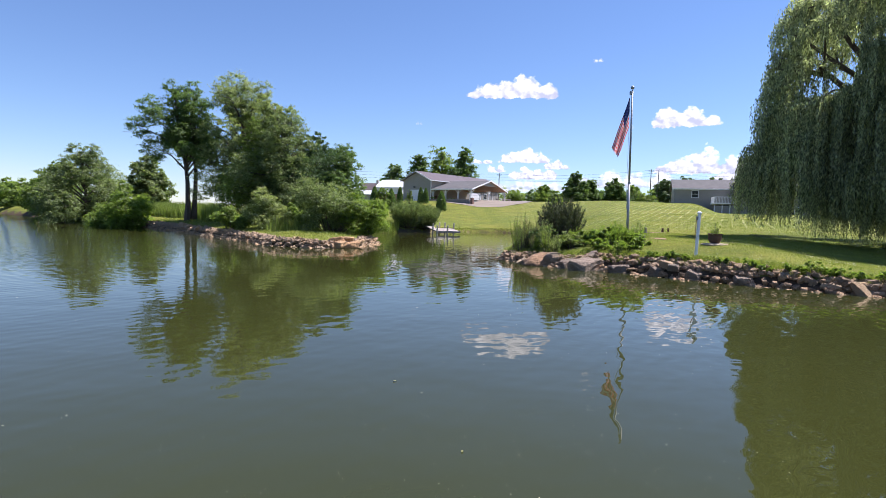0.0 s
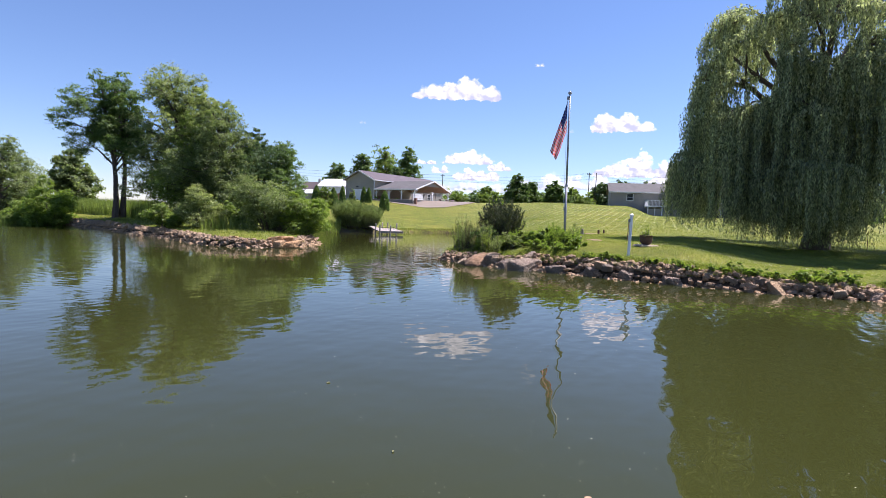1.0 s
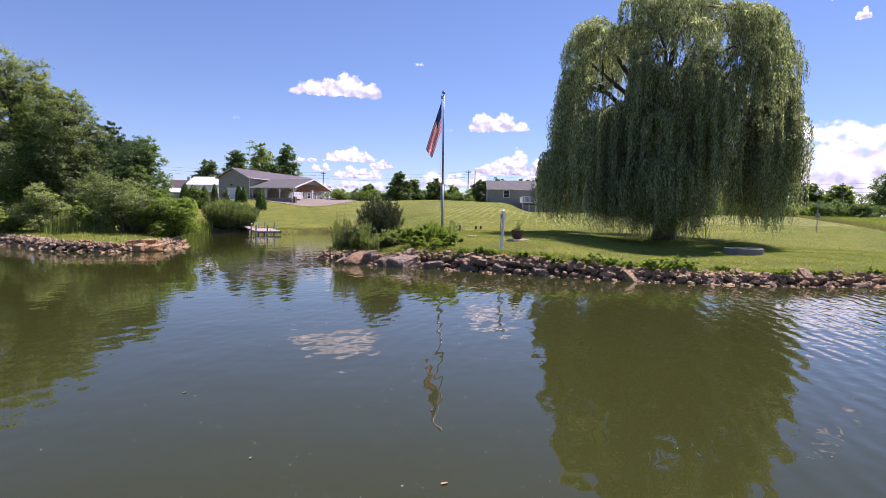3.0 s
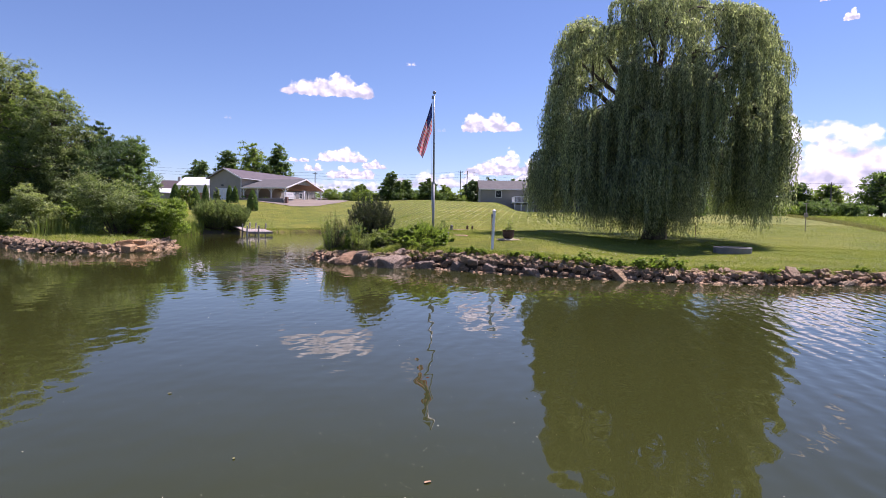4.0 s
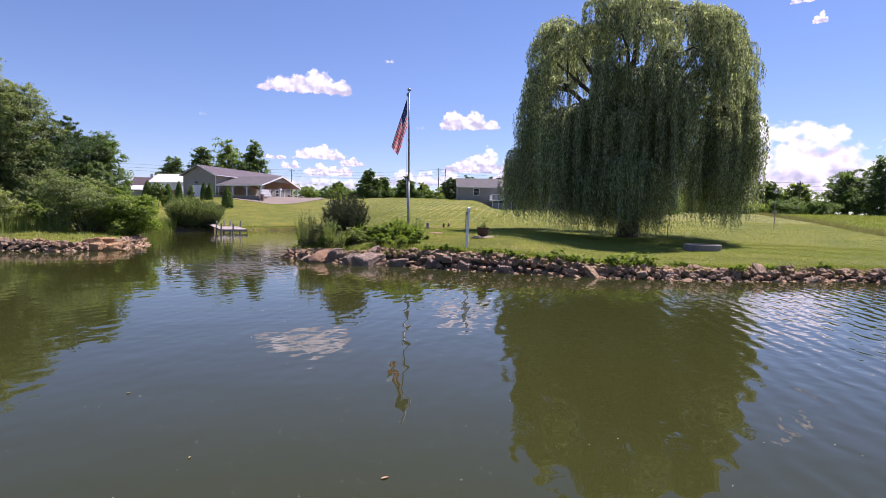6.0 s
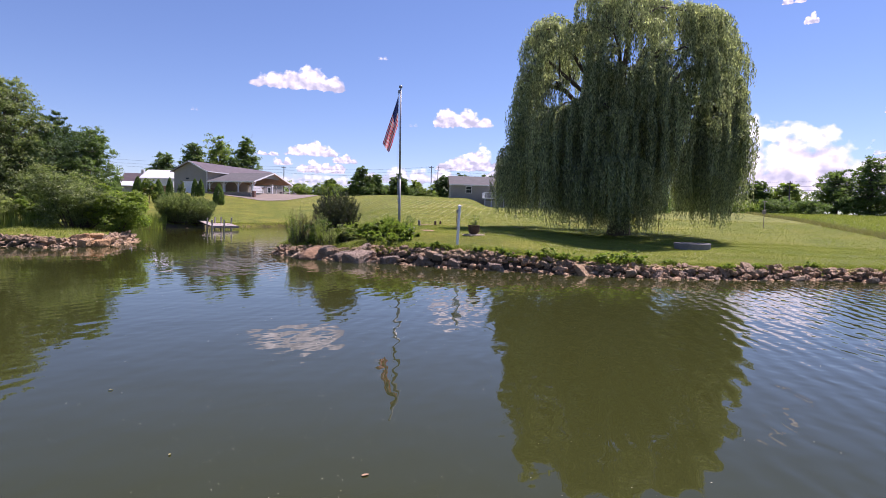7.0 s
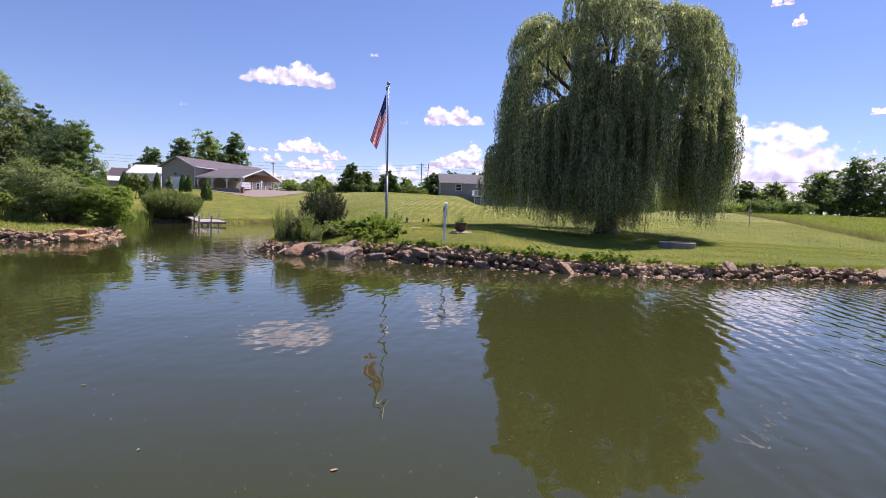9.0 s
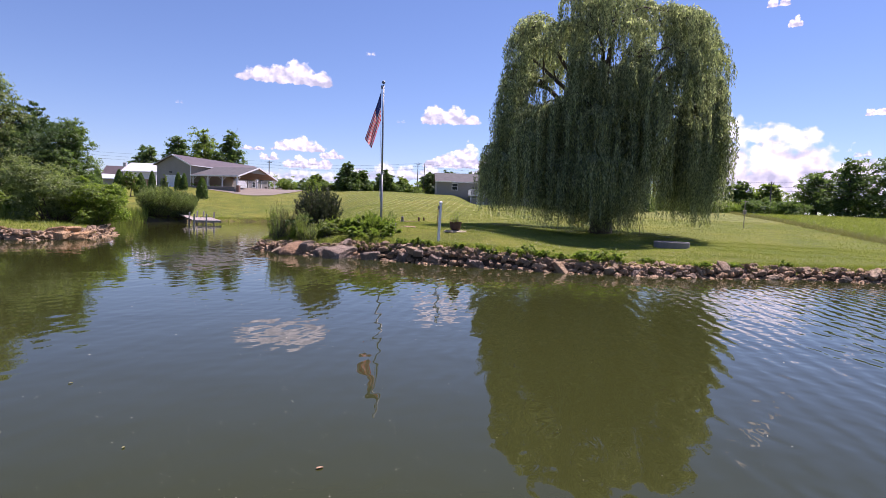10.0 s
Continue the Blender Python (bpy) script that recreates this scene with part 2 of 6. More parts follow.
def water_material():
    m, nt, p = material("pond_water")
    murk = noise_tex(nt, 0.08, 3)
    col = ramp(nt, murk, [(0.3, (0.029, 0.033, 0.0085)), (0.7, (0.036, 0.040, 0.0105))])
    nt.links.new(col, p.inputs["Base Color"])
    p.inputs["Roughness"].default_value = 0.015
    p.inputs["IOR"].default_value = 1.333
    p.inputs["Specular IOR Level"].default_value = 0.44
    swell = noise_tex(nt, 0.95, 0.6, 0.4)
    chop = noise_tex(nt, 2.7, 0.8, 0.4, stretch=(1, 1.2, 1))
    wv = noise_tex(nt, 6.0, 1, 0.5, stretch=(0.7, 1.5, 1))
    b1 = node(nt, "Bump", Strength=1.0, Distance=0.0085)
    b3 = node(nt, "Bump", Strength=1.0, Distance=0.0003)
    nt.links.new(wv, b3.inputs["Height"])
    b2 = node(nt, "Bump", Strength=1.0, Distance=0.0036)
    nt.links.new(swell, b1.inputs["Height"])
    # a light breeze roughens the water towards the lawn's end
    tc = nt.nodes.new("ShaderNodeTexCoord")
    sp = nt.nodes.new("ShaderNodeSeparateXYZ")
    nt.links.new(tc.outputs["Object"], sp.inputs[0])
    wind = node(nt, "MapRange")
    for key, val in (("From Min", 3.0), ("From Max", 13.0), ("To Min", 1.0), ("To Max", 1.8)):
        wind.inputs[key].default_value = val
    nt.links.new(sp.outputs["X"], wind.inputs["Value"])
    mul = nt.nodes.new("ShaderNodeMath")
    mul.operation = "MULTIPLY"
    nt.links.new(chop, mul.inputs[0])
    nt.links.new(wind.outputs[0], mul.inputs[1])
    nt.links.new(mul.outputs[0], b2.inputs["Height"])
    # rows of ripples that come with the breeze
    rows = node(nt, "TexWave", Scale=1.0, Distortion=5.0, Detail=2.0)
    rows.inputs["Detail Scale"].default_value = 1.3
    turn = node(nt, "Mapping", Rotation=(0, 0, radians(31)))
    nt.links.new(tc.outputs["Object"], turn.inputs[0])
    nt.links.new(turn.outputs[0], rows.inputs["Vector"])
    gust = node(nt, "MapRange")
    for key, val in (("From Min", 1.0), ("From Max", 9.0), ("To Min", 0.12), ("To Max", 1.0)):
        gust.inputs[key].default_value = val
    nt.links.new(sp.outputs["X"], gust.inputs["Value"])
    river = node(nt, "MapRange")
    for key, val in (("From Min", -8.0), ("From Max", -24.0), ("To Min", 0.0), ("To Max", 1.3)):
        river.inputs[key].default_value = val
    nt.links.new(sp.outputs["X"], river.inputs["Value"])
    both = nt.nodes.new("ShaderNodeMath")
    both.operation = "ADD"
    nt.links.new(gust.outputs[0], both.inputs[0])
    nt.links.new(river.outputs[0], both.inputs[1])
    mul2 = nt.nodes.new("ShaderNodeMath")
    mul2.operation = "MULTIPLY"
    nt.links.new(rows.outputs["Fac"], mul2.inputs[0])
    nt.links.new(both.outputs[0], mul2.inputs[1])
    b4 = node(nt, "Bump", Strength=1.0, Distance=0.005)
    nt.links.new(mul2.outputs[0], b4.inputs["Height"])
    nt.links.new(b1.outputs[0], b4.inputs["Normal"])
    nt.links.new(b4.outputs[0], b2.inputs["Normal"])
    nt.links.new(b2.outputs[0], b3.inputs["Normal"])
    nt.links.new(b3.outputs[0], p.inputs["Normal"])
    return m


def lawn_material():
    m, nt, p = material("mown_grass")
    big = noise_tex(nt, 0.12, 4)
    mid = noise_tex(nt, 1.3, 4)
    fine = noise_tex(nt, 22, 3, 0.7)
    col = ramp(nt, big, [(0.32, (0.13, 0.16, 0.02)), (0.5, (0.195, 0.20, 0.028)), (0.68, (0.27, 0.24, 0.04))])
    col = mix(nt, ramp(nt, mid, [(0.45, (0, 0, 0)), (0.75, (0.5, 0.5, 0.5))]), col, (0.19, 0.18, 0.045))
    blotch = noise_tex(nt, 0.45, 5, 0.65)
    col = mix(nt, ramp(nt, blotch, [(0.38, (0.7, 0.7, 0.7)), (0.55, (0, 0, 0))]), col, (0.075, 0.105, 0.014))
    tuft = noise_tex(nt, 5.0, 4, 0.7)
    col = mix(nt, ramp(nt, tuft, [(0.35, (0.6, 0.6, 0.6)), (0.55, (0, 0, 0))]), col, (0.065, 0.09, 0.013))
    col = mix(nt, ramp(nt, fine, [(0.3, (0.55, 0.55, 0.55)), (0.6, (0, 0, 0))]), col, (0.055, 0.075, 0.012))
    # pale lines of clippings left by the mower on the slope
    tc = nt.nodes.new("ShaderNodeTexCoord")
    mp = node(nt, "Mapping", Rotation=(0, 0, radians(26)))
    nt.links.new(tc.outputs["Object"], mp.inputs[0])
    wv = node(nt, "TexWave", Scale=0.36, Distortion=0.6, Detail=2.0)
    wv.inputs["Detail Scale"].default_value = 0.6
    nt.links.new(mp.outputs[0], wv.inputs["Vector"])
    sp = nt.nodes.new("ShaderNodeSeparateXYZ")
    nt.links.new(tc.outputs["Object"], sp.inputs[0])
    mr = node(nt, "MapRange")
    mr.inputs["From Min"].default_value, mr.inputs["From Max"].default_value = 30.0, 48.0
    nt.links.new(sp.outputs["Y"], mr.inputs["Value"])
    lines = mix(nt, 1.0, ramp(nt, wv.outputs["Fac"], [(0.88, (0, 0, 0)), (0.99, (0.75, 0.75, 0.75))]), mr.outputs[0], "MULTIPLY")
    lines = mix(nt, 1.0, lines, ramp(nt, noise_tex(nt, 0.25, 3), [(0.35, (0, 0, 0)), (0.6, (1, 1, 1))]), "MULTIPLY")
    mx = node(nt, "MapRange")
    mx.inputs["From Min"].default_value, mx.inputs["From Max"].default_value = 6.0, 14.0
    nt.links.new(sp.outputs["X"], mx.inputs["Value"])
    lines = mix(nt, 1.0, lines, mx.outputs[0], "MULTIPLY")
    col = mix(nt, lines, col, (0.38, 0.38, 0.17))
    # soil where the ground is steep or under water
    g = nt.nodes.new("ShaderNodeNewGeometry")
    sep = nt.nodes.new("ShaderNodeSeparateXYZ")
    nt.links.new(g.outputs["True Normal"], sep.inputs[0])
    steep = ramp(nt, sep.outputs["Z"], [(0.72, (1, 1, 1)), (0.86, (0, 0, 0))])
    soil = ramp(nt, mid, [(0.3, (0.05, 0.035, 0.022)), (0.7, (0.11, 0.075, 0.05))])
    col = mix(nt, steep, col, soil)
    nt.links.new(col, p.inputs["Base Color"])
    p.inputs["Roughness"].default_value = 0.9
    p.inputs["Specular IOR Level"].default_value = 0.15
    bump(nt, p, fine, 0.8, 0.04)
    return m


WATER, LAWN = water_material(), lawn_material()

# ---- ground and water ----
SHORE = [(21.3, 11.6), (18.7, 12.9), (15.5, 13.5), (12.9, 14.4), (10.4, 15.9), (8.1, 17.8), (5.8, 20.4), (4.2, 21.3), (2.2, 24.7),
         (2.5, 27), (4.6, 34), (8, 50), (9.8, 60), (9.0, 66.5), (6, 68), (2, 67), (-0.5, 62), (-3, 58.8), (-5.5, 56.8), (-7.2, 54), (-6.8, 48), (-6.2, 42),
         (-4.4, 34.8), (-5.0, 30.5), (-6.7, 28.6), (-9.5, 29.6), (-11.6, 33), (-18.8, 41), (-28, 51.5), (-39, 62), (-54, 75), (-75, 95),
         (-110, 130), (-300, 320), (-2500, 2300), (-2500, 4500), (4500, 4500), (4500, -900), (400, -100), (90, -15), (50, 0.5), (34, 6.5), (26, 9.8)]


def shore_distance(xy):
    """How far inside the land a point lies; negative over water."""
    p = np.asarray(xy, float)
    best = np.full(len(p), 1e9)
    inside = np.zeros(len(p), bool)
    n = len(SHORE)
    for i in range(n):
        a, b = np.array(SHORE[i]), np.array(SHORE[(i + 1) % n])
        d = b - a
        t = np.clip(((p - a) @ d) / (d @ d), 0, 1)
        best = np.minimum(best, np.hypot(*(p - a - t[:, None] * d).T))
        cross = (a[1] > p[:, 1]) != (b[1] > p[:, 1])
        with np.errstate(divide="ignore", invalid="ignore"):
            xi = a[0] + (p[:, 1] - a[1]) * (b[0] - a[0]) / (b[1] - a[1])
        inside ^= cross & (p[:, 0] < xi)
    return np.where(inside, best, -best)


BEARINGS = [-60, -25, -8, 3, 9, 16, 22.6, 25.4, 38, 50, 70]
RANGES = [14, 24, 35, 50, 68, 88, 100, 110, 160, 400]
HEIGHTS = [
    [0.6, 0.6, 0.7, 0.8, 0.9, 1.0, 1.11, 1.2, 1.5, 2.0],
    [0.6, 0.6, 0.7, 0.8, 0.9, 1.0, 1.11, 1.2, 1.5, 2.0],
    [0.6, 0.6, 0.6, 0.6, 0.8, 2.4, 3.3, 4.4, 5.0, 5.0],
    [0.5, 0.5, 0.5, 0.5, 0.5, 2.4, 3.5, 5.0, 5.4, 5.4],
    [0.5, 0.6, 0.8, 0.6, 0.6, 2.8, 4.1, 5.0, 5.5, 5.4],
    [0.5, 1.15, 1.2, 1.7, 2.8, 4.3, 4.95, 5.5, 5.7, 5.4],
    [0.6, 1.1, 1.2, 1.85, 2.95, 4.25, 4.85, 5.3, 5.5, 5.4],
    [0.62, 1.1, 1.2, 1.75, 2.55, 3.2, 3.4, 3.7, 4.6, 5.4],
    [0.4, 0.5, 0.95, 1.5, 2.2, 3.0, 3.4, 3.75, 4.3, 4.6],
    [0.4, 0.5, 0.8, 1.4, 2.1, 2.75, 3.15, 3.5, 4.2, 4.6],
    [0.4, 0.5, 0.7, 0.95, 1.3, 2.1, 2.6, 2.9, 3.5, 4.0],
]


def ground_z(xy):
    p = np.asarray(xy, float).reshape(-1, 2)
    d = shore_distance(p)
    th = np.clip(np.degrees(np.arctan2(p[:, 0] - 0.4, p[:, 1] + 0.15)), BEARINGS[0], BEARINGS[-1])
    r = np.clip(np.hypot(p[:, 0] - 0.4, p[:, 1] + 0.15), RANGES[0], RANGES[-1])
    tab = np.array(HEIGHTS)

    def cell(v, axis):
        i = np.clip(np.searchsorted(axis, v) - 1, 0, len(axis) - 2)
        a = np.asarray(axis, float)
        return i, (v - a[i]) / (a[i + 1] - a[i])
    i, u = cell(th, BEARINGS)
    j, w = cell(r, RANGES)
    u = u * u * (3 - 2 * u)
    h = (tab[i, j] * (1 - u) + tab[i + 1, j] * u) * (1 - w) + (tab[i, j + 1] * (1 - u) + tab[i + 1, j + 1] * u) * w
    rise = np.clip((d + 0.1) / 0.8, 0, 1)
    edge = np.minimum(h * 0.82, 0.68)
    bank = 0.12 + (edge - 0.12) * rise ** 0.85
    far = np.clip((d - 0.7) / 1.8, 0, 1)
    land = bank + (h - bank) * far * far * (3 - 2 * far)
    bed = -0.05 + np.clip(d, -2.5, 0) * 0.6
    step = np.clip((d + 0.12) / 0.2, 0, 1)
    z = np.where(d > 0.08, land, bed * (1 - step) + np.minimum(land, 0.15) * step)
    wob = 0.03 * np.sin(p[:, 0] * 1.7 + 1.3 * np.sin(p[:, 1] * 0.9)) * np.sin(p[:, 1] * 1.3 + p[:, 0] * 0.4)
    return z + np.where(d > 0.3, wob, 0)


def gz(x, y):
    return float(ground_z([(x, y)])[0])


def build_ground():
    az = np.radians(np.concatenate([np.arange(-72, 76, 0.45), np.arange(76, 288, 8)]))
    r = np.concatenate([[2, 6, 9, 11], np.geomspace(12, 150, 240), np.geomspace(155, 4300, 30)])
    A, R = np.meshgrid(az, r)
    xy = np.stack([R * np.sin(A), R * np.cos(A)], -1).reshape(-1, 2)
    z = ground_z(xy)
    v = np.concatenate([xy, z[:, None]], 1)
    na, nr = len(az), len(r)
    i, j = np.meshgrid(np.arange(nr - 1), np.arange(na), indexing="ij")
    k = (j + 1) % na
    f = np.stack([i * na + j, i * na + k, (i + 1) * na + k, (i + 1) * na + j], -1).reshape(-1, 4)[:, ::-1]
    me = mesh_np("ground", v, f)
    me.polygons.foreach_set("use_smooth", np.ones(len(f), bool))
    ob = link("ground", me, LAWN)
    tagged(ob, "green mown lawn rising gently from a stony bank", "lawn", kind="structure")


build_ground()
bm = bmesh.new()
bmesh.ops.create_grid(bm, x_segments=8, y_segments=8, size=4200)
tagged(part("water", bm, WATER), "calm murky green river water with fine ripples", "water", kind="structure")


def spot(bearing, dist):
    b = radians(bearing)
    return 0.4 + dist * math.sin(b), -0.15 + dist * math.cos(b)


# ---- trees ----
def leaf_cloud(rng, centres, normals, size, stretch=1.0, droop=0.0):
    """Two-triangle leaves at the given places, facing up and outwards, or standing where droop is below zero."""
    n = len(centres)
    if droop:
        a = rng.normal(size=(n, 3))
        a[:, 2] -= droop
        b = np.cross(a, rng.normal(size=(n, 3)) + normals * 0.8)
    else:
        nn = rng.normal(size=(n, 3)) * 0.55 + normals * 0.45 + np.array([0.15, 0.1, 0.75])
        a = np.cross(nn, rng.normal(size=(n, 3)))
        b = np.cross(nn, a)
    a /= np.linalg.norm(a, axis=1)[:, None] + 1e-9
    b /= np.linalg.norm(b, axis=1)[:, None] + 1e-9
    s = size * rng.uniform(0.6, 1.3, (n, 1))
    a, b = a * s * stretch, b * s * 0.5
    c = np.cross(a, b)
    c /= np.linalg.norm(c, axis=1)[:, None] + 1e-9
    v = np.stack([centres - a, centres + b + c * s * 0.12, centres + a, centres - b + c * s * 0.12], 1).reshape(-1, 3)
    f = np.arange(4 * n).reshape(n, 4)
    return v, f


def crown_points(rng, lobes, n):
    """Leaf places in the outer shells of many lobes, gathered in sprays."""
    lobes = np.array(lobes, float)
    w = (lobes[:, 3] * lobes[:, 4]) ** 1.0
    sprays = max(20, n // 30)
    pick = rng.choice(len(lobes), sprays, p=w / w.sum())
    d = rng.normal(size=(sprays, 3))
    d /= np.linalg.norm(d, axis=1)[:, None]
    rad = rng.uniform(0.5, 1.12, (sprays, 1)) ** 0.7
    c = lobes[pick, :3] + d * lobes[pick][:, [3, 3, 4]] * rad
    per = n // sprays
    cc = np.repeat(c, per, 0)
    spread = np.repeat(lobes[pick, 3], per)[:, None] * rng.uniform(0.1, 0.22, (len(cc), 1))
    off = rng.normal(size=cc.shape) * spread * np.array([1, 1, 0.5])
    return cc + off, np.repeat(d, per, 0)


def branchy(rng, lobes, trunk_r, height, lean=(0, 0), first=0.3, forks=1, sides=7):
    """Trunk and limbs reaching into the lobes."""
    bm = bmesh.new()
    pts = [Vector((lean[0] * t * t + 0.15 * math.sin(5 * t), lean[1] * t * t, height * t)) for t in np.linspace(0, 0.8, 7)]
    pts[0].z = -0.25
    for i in range(6):
        r0 = trunk_r * (1.35 if i == 0 else 1 - i * 0.13)
        add_rod(bm, pts[i], pts[i + 1] + (pts[i + 1] - pts[i]) * 0.03, r0, trunk_r * (1 - (i + 1) * 0.13), sides)
    for lx, ly, lz, lr, lh in lobes:
        t = max(first, min(0.75, (lz / height) * 0.7)) / 0.8 * 6
        i = min(5, int(t))
        a = pts[i].lerp(pts[i + 1], t - i)
        e = Vector((lx, ly, lz))
        mid = a.lerp(e, 0.5) + Vector((0, 0, 0.12 * (e - a).length))
        r = trunk_r * 0.38
        add_rod(bm, a, mid, r, r * 0.6, 5)
        add_rod(bm, mid, e, r * 0.6, r * 0.2, 5)
        for q in range(3):
            dd = Vector(rng.normal(size=3)) * lr * 0.6
            add_rod(bm, mid.lerp(e, 0.3 + 0.3 * q), e + dd, r * 0.3, r * 0.08, 4)
    return bm


def make_lobes(rng, height, width, base, count, top=0.35, lump=0.22):
    """Lobes filling an egg-shaped crown from base to height."""
    out = []
    for k in range(count):
        t = (k + 0.5) / count
        z = base + (height - base) * (0.08 + 0.86 * t)
        prof = math.sin(math.pi * min(1, 0.18 + 0.82 * t) ** 0.8) ** 0.7
        prof = max(prof, top if t > 0.5 else 0.5)
        ang = k * 2.399 + rng.uniform(-0.4, 0.4)
        off = width * 0.5 * prof * rng.uniform(0.25, 1.12 - lump * 1.6)
        lr = width * lump * rng.uniform(0.7, 1.25) * (0.6 + 0.5 * prof)
        out.append((off * math.cos(ang), off * math.sin(ang), z - lr * 0.25, lr, lr * rng.uniform(0.75, 1.1)))
    return out


def tree(name, label, category, at, height, width, base, mat, seed, n, leaf=0.16, count=14, trunk_r=None, lean=(0, 0), top=0.35, group="", lobes=None, lump=0.22, stretch=1.0, rise=0.0):
    rng = np.random.default_rng(seed)
    x, y = at
    t = thing(name, pose(x, y, gz(x, y)), label, category, group)
    lobes = lobes or make_lobes(rng, height, width, base, count, top, lump)
    part("trunk", branchy(rng, lobes, trunk_r or height * 0.022, height, lean), BARK, t)
    c, d = crown_points(rng, lobes, n)
    c[:, 2] = np.maximum(c[:, 2], 0.05)
    v, f = leaf_cloud(rng, c, d, leaf, stretch, -rise)
    link("crown", mesh_np("crown", v, f), mat, t)
    return t


def shrub(name, label, category, at, height, width, mat, seed, n, leaf=0.1, count=9, depth=None, upright=0.0, group=""):
    rng = np.random.default_rng(seed)
    x, y = at
    t = thing(name, pose(x, y, gz(x, y)), label, category, group)
    lobes = []
    dep = depth or width
    for k in range(count):
        ang, rr = k * 2.399, math.sqrt((k + 0.5) / count) * 0.36
        lr = width * rng.uniform(0.11, 0.22)
        zz = height * (rng.uniform(0.1, 0.4) if k % 5 < 2 else rng.uniform(0.35, 0.86) * (1 - 1.3 * rr * rr))
        lobes.append((rr * width * 1.1 * math.cos(ang), rr * dep * 1.1 * math.sin(ang), zz, lr, height * rng.uniform(0.16, 0.28)))
    bm = bmesh.new()
    for lx, ly, lz, lr, lh in lobes:
        add_rod(bm, (lx * 0.3, ly * 0.3, -0.1), (lx, ly, lz), 0.008 + height * 0.011, 0.006, 5)
    part("branchwork", bm, BARK, t)
    c, d = crown_points(rng, lobes, n)
    c[:, 2] = np.abs(c[:, 2]) + 0.02
    v, f = leaf_cloud(rng, c, d, leaf, 1.0 + upright, -2.5 * upright)
    link("foliage", mesh_np("foliage", v, f), mat, t)
    return t


def stemmy(name, label, category, at, height, width, mat, seed, stems, per, leaf, group="", bare=0.25, fan=1.0):
    """A plant of many upright leafy stems fanning out of one root."""
    rng = np.random.default_rng(seed)
    x, y = at
    t = thing(name, pose(x, y, gz(x, y)), label, category, group)
    bm = bmesh.new()
    cs, ds = [], []
    for k in range(stems):
        w, q = rng.uniform(0, 2 * math.pi), math.sqrt(rng.random())
        tip = np.array([0.5 * width * q * math.cos(w), 0.5 * width * q * math.sin(w), height * rng.uniform(0.6, 1.0) * (1 - 0.3 * fan * q * q)])
        root = tip * np.array([0.45, 0.45, 0]) + np.array([0, 0, -0.05])
        add_rod(bm, Vector(root), Vector(tip), 0.006 + 0.003 * height, 0.002, 3)
        s = rng.uniform(bare, 1.03, (per, 1))
        cs.append(root + (tip - root) * s + rng.normal(size=(per, 3)) * 0.03 * (1.4 - s))
        ds.append(np.repeat((tip - root)[None], per, 0))
    part("branchwork", bm, BARK, t)
    c, d = np.concatenate(cs), np.concatenate(ds)
    a = d / np.linalg.norm(d, axis=1)[:, None] + rng.normal(size=d.shape) * 0.45
    b = np.cross(a, rng.normal(size=d.shape))
    a /= np.linalg.norm(a, axis=1)[:, None]
    b /= np.linalg.norm(b, axis=1)[:, None]
    s = leaf * rng.uniform(0.6, 1.3, (len(c), 1))
    v = np.stack([c, c + a * s + b * s * 0.3, c + a * s * 2, c + a * s - b * s * 0.3], 1).reshape(-1, 3)
    link("foliage", mesh_np("foliage", v, np.arange(len(v)).reshape(-1, 4)), mat, t)
    return t


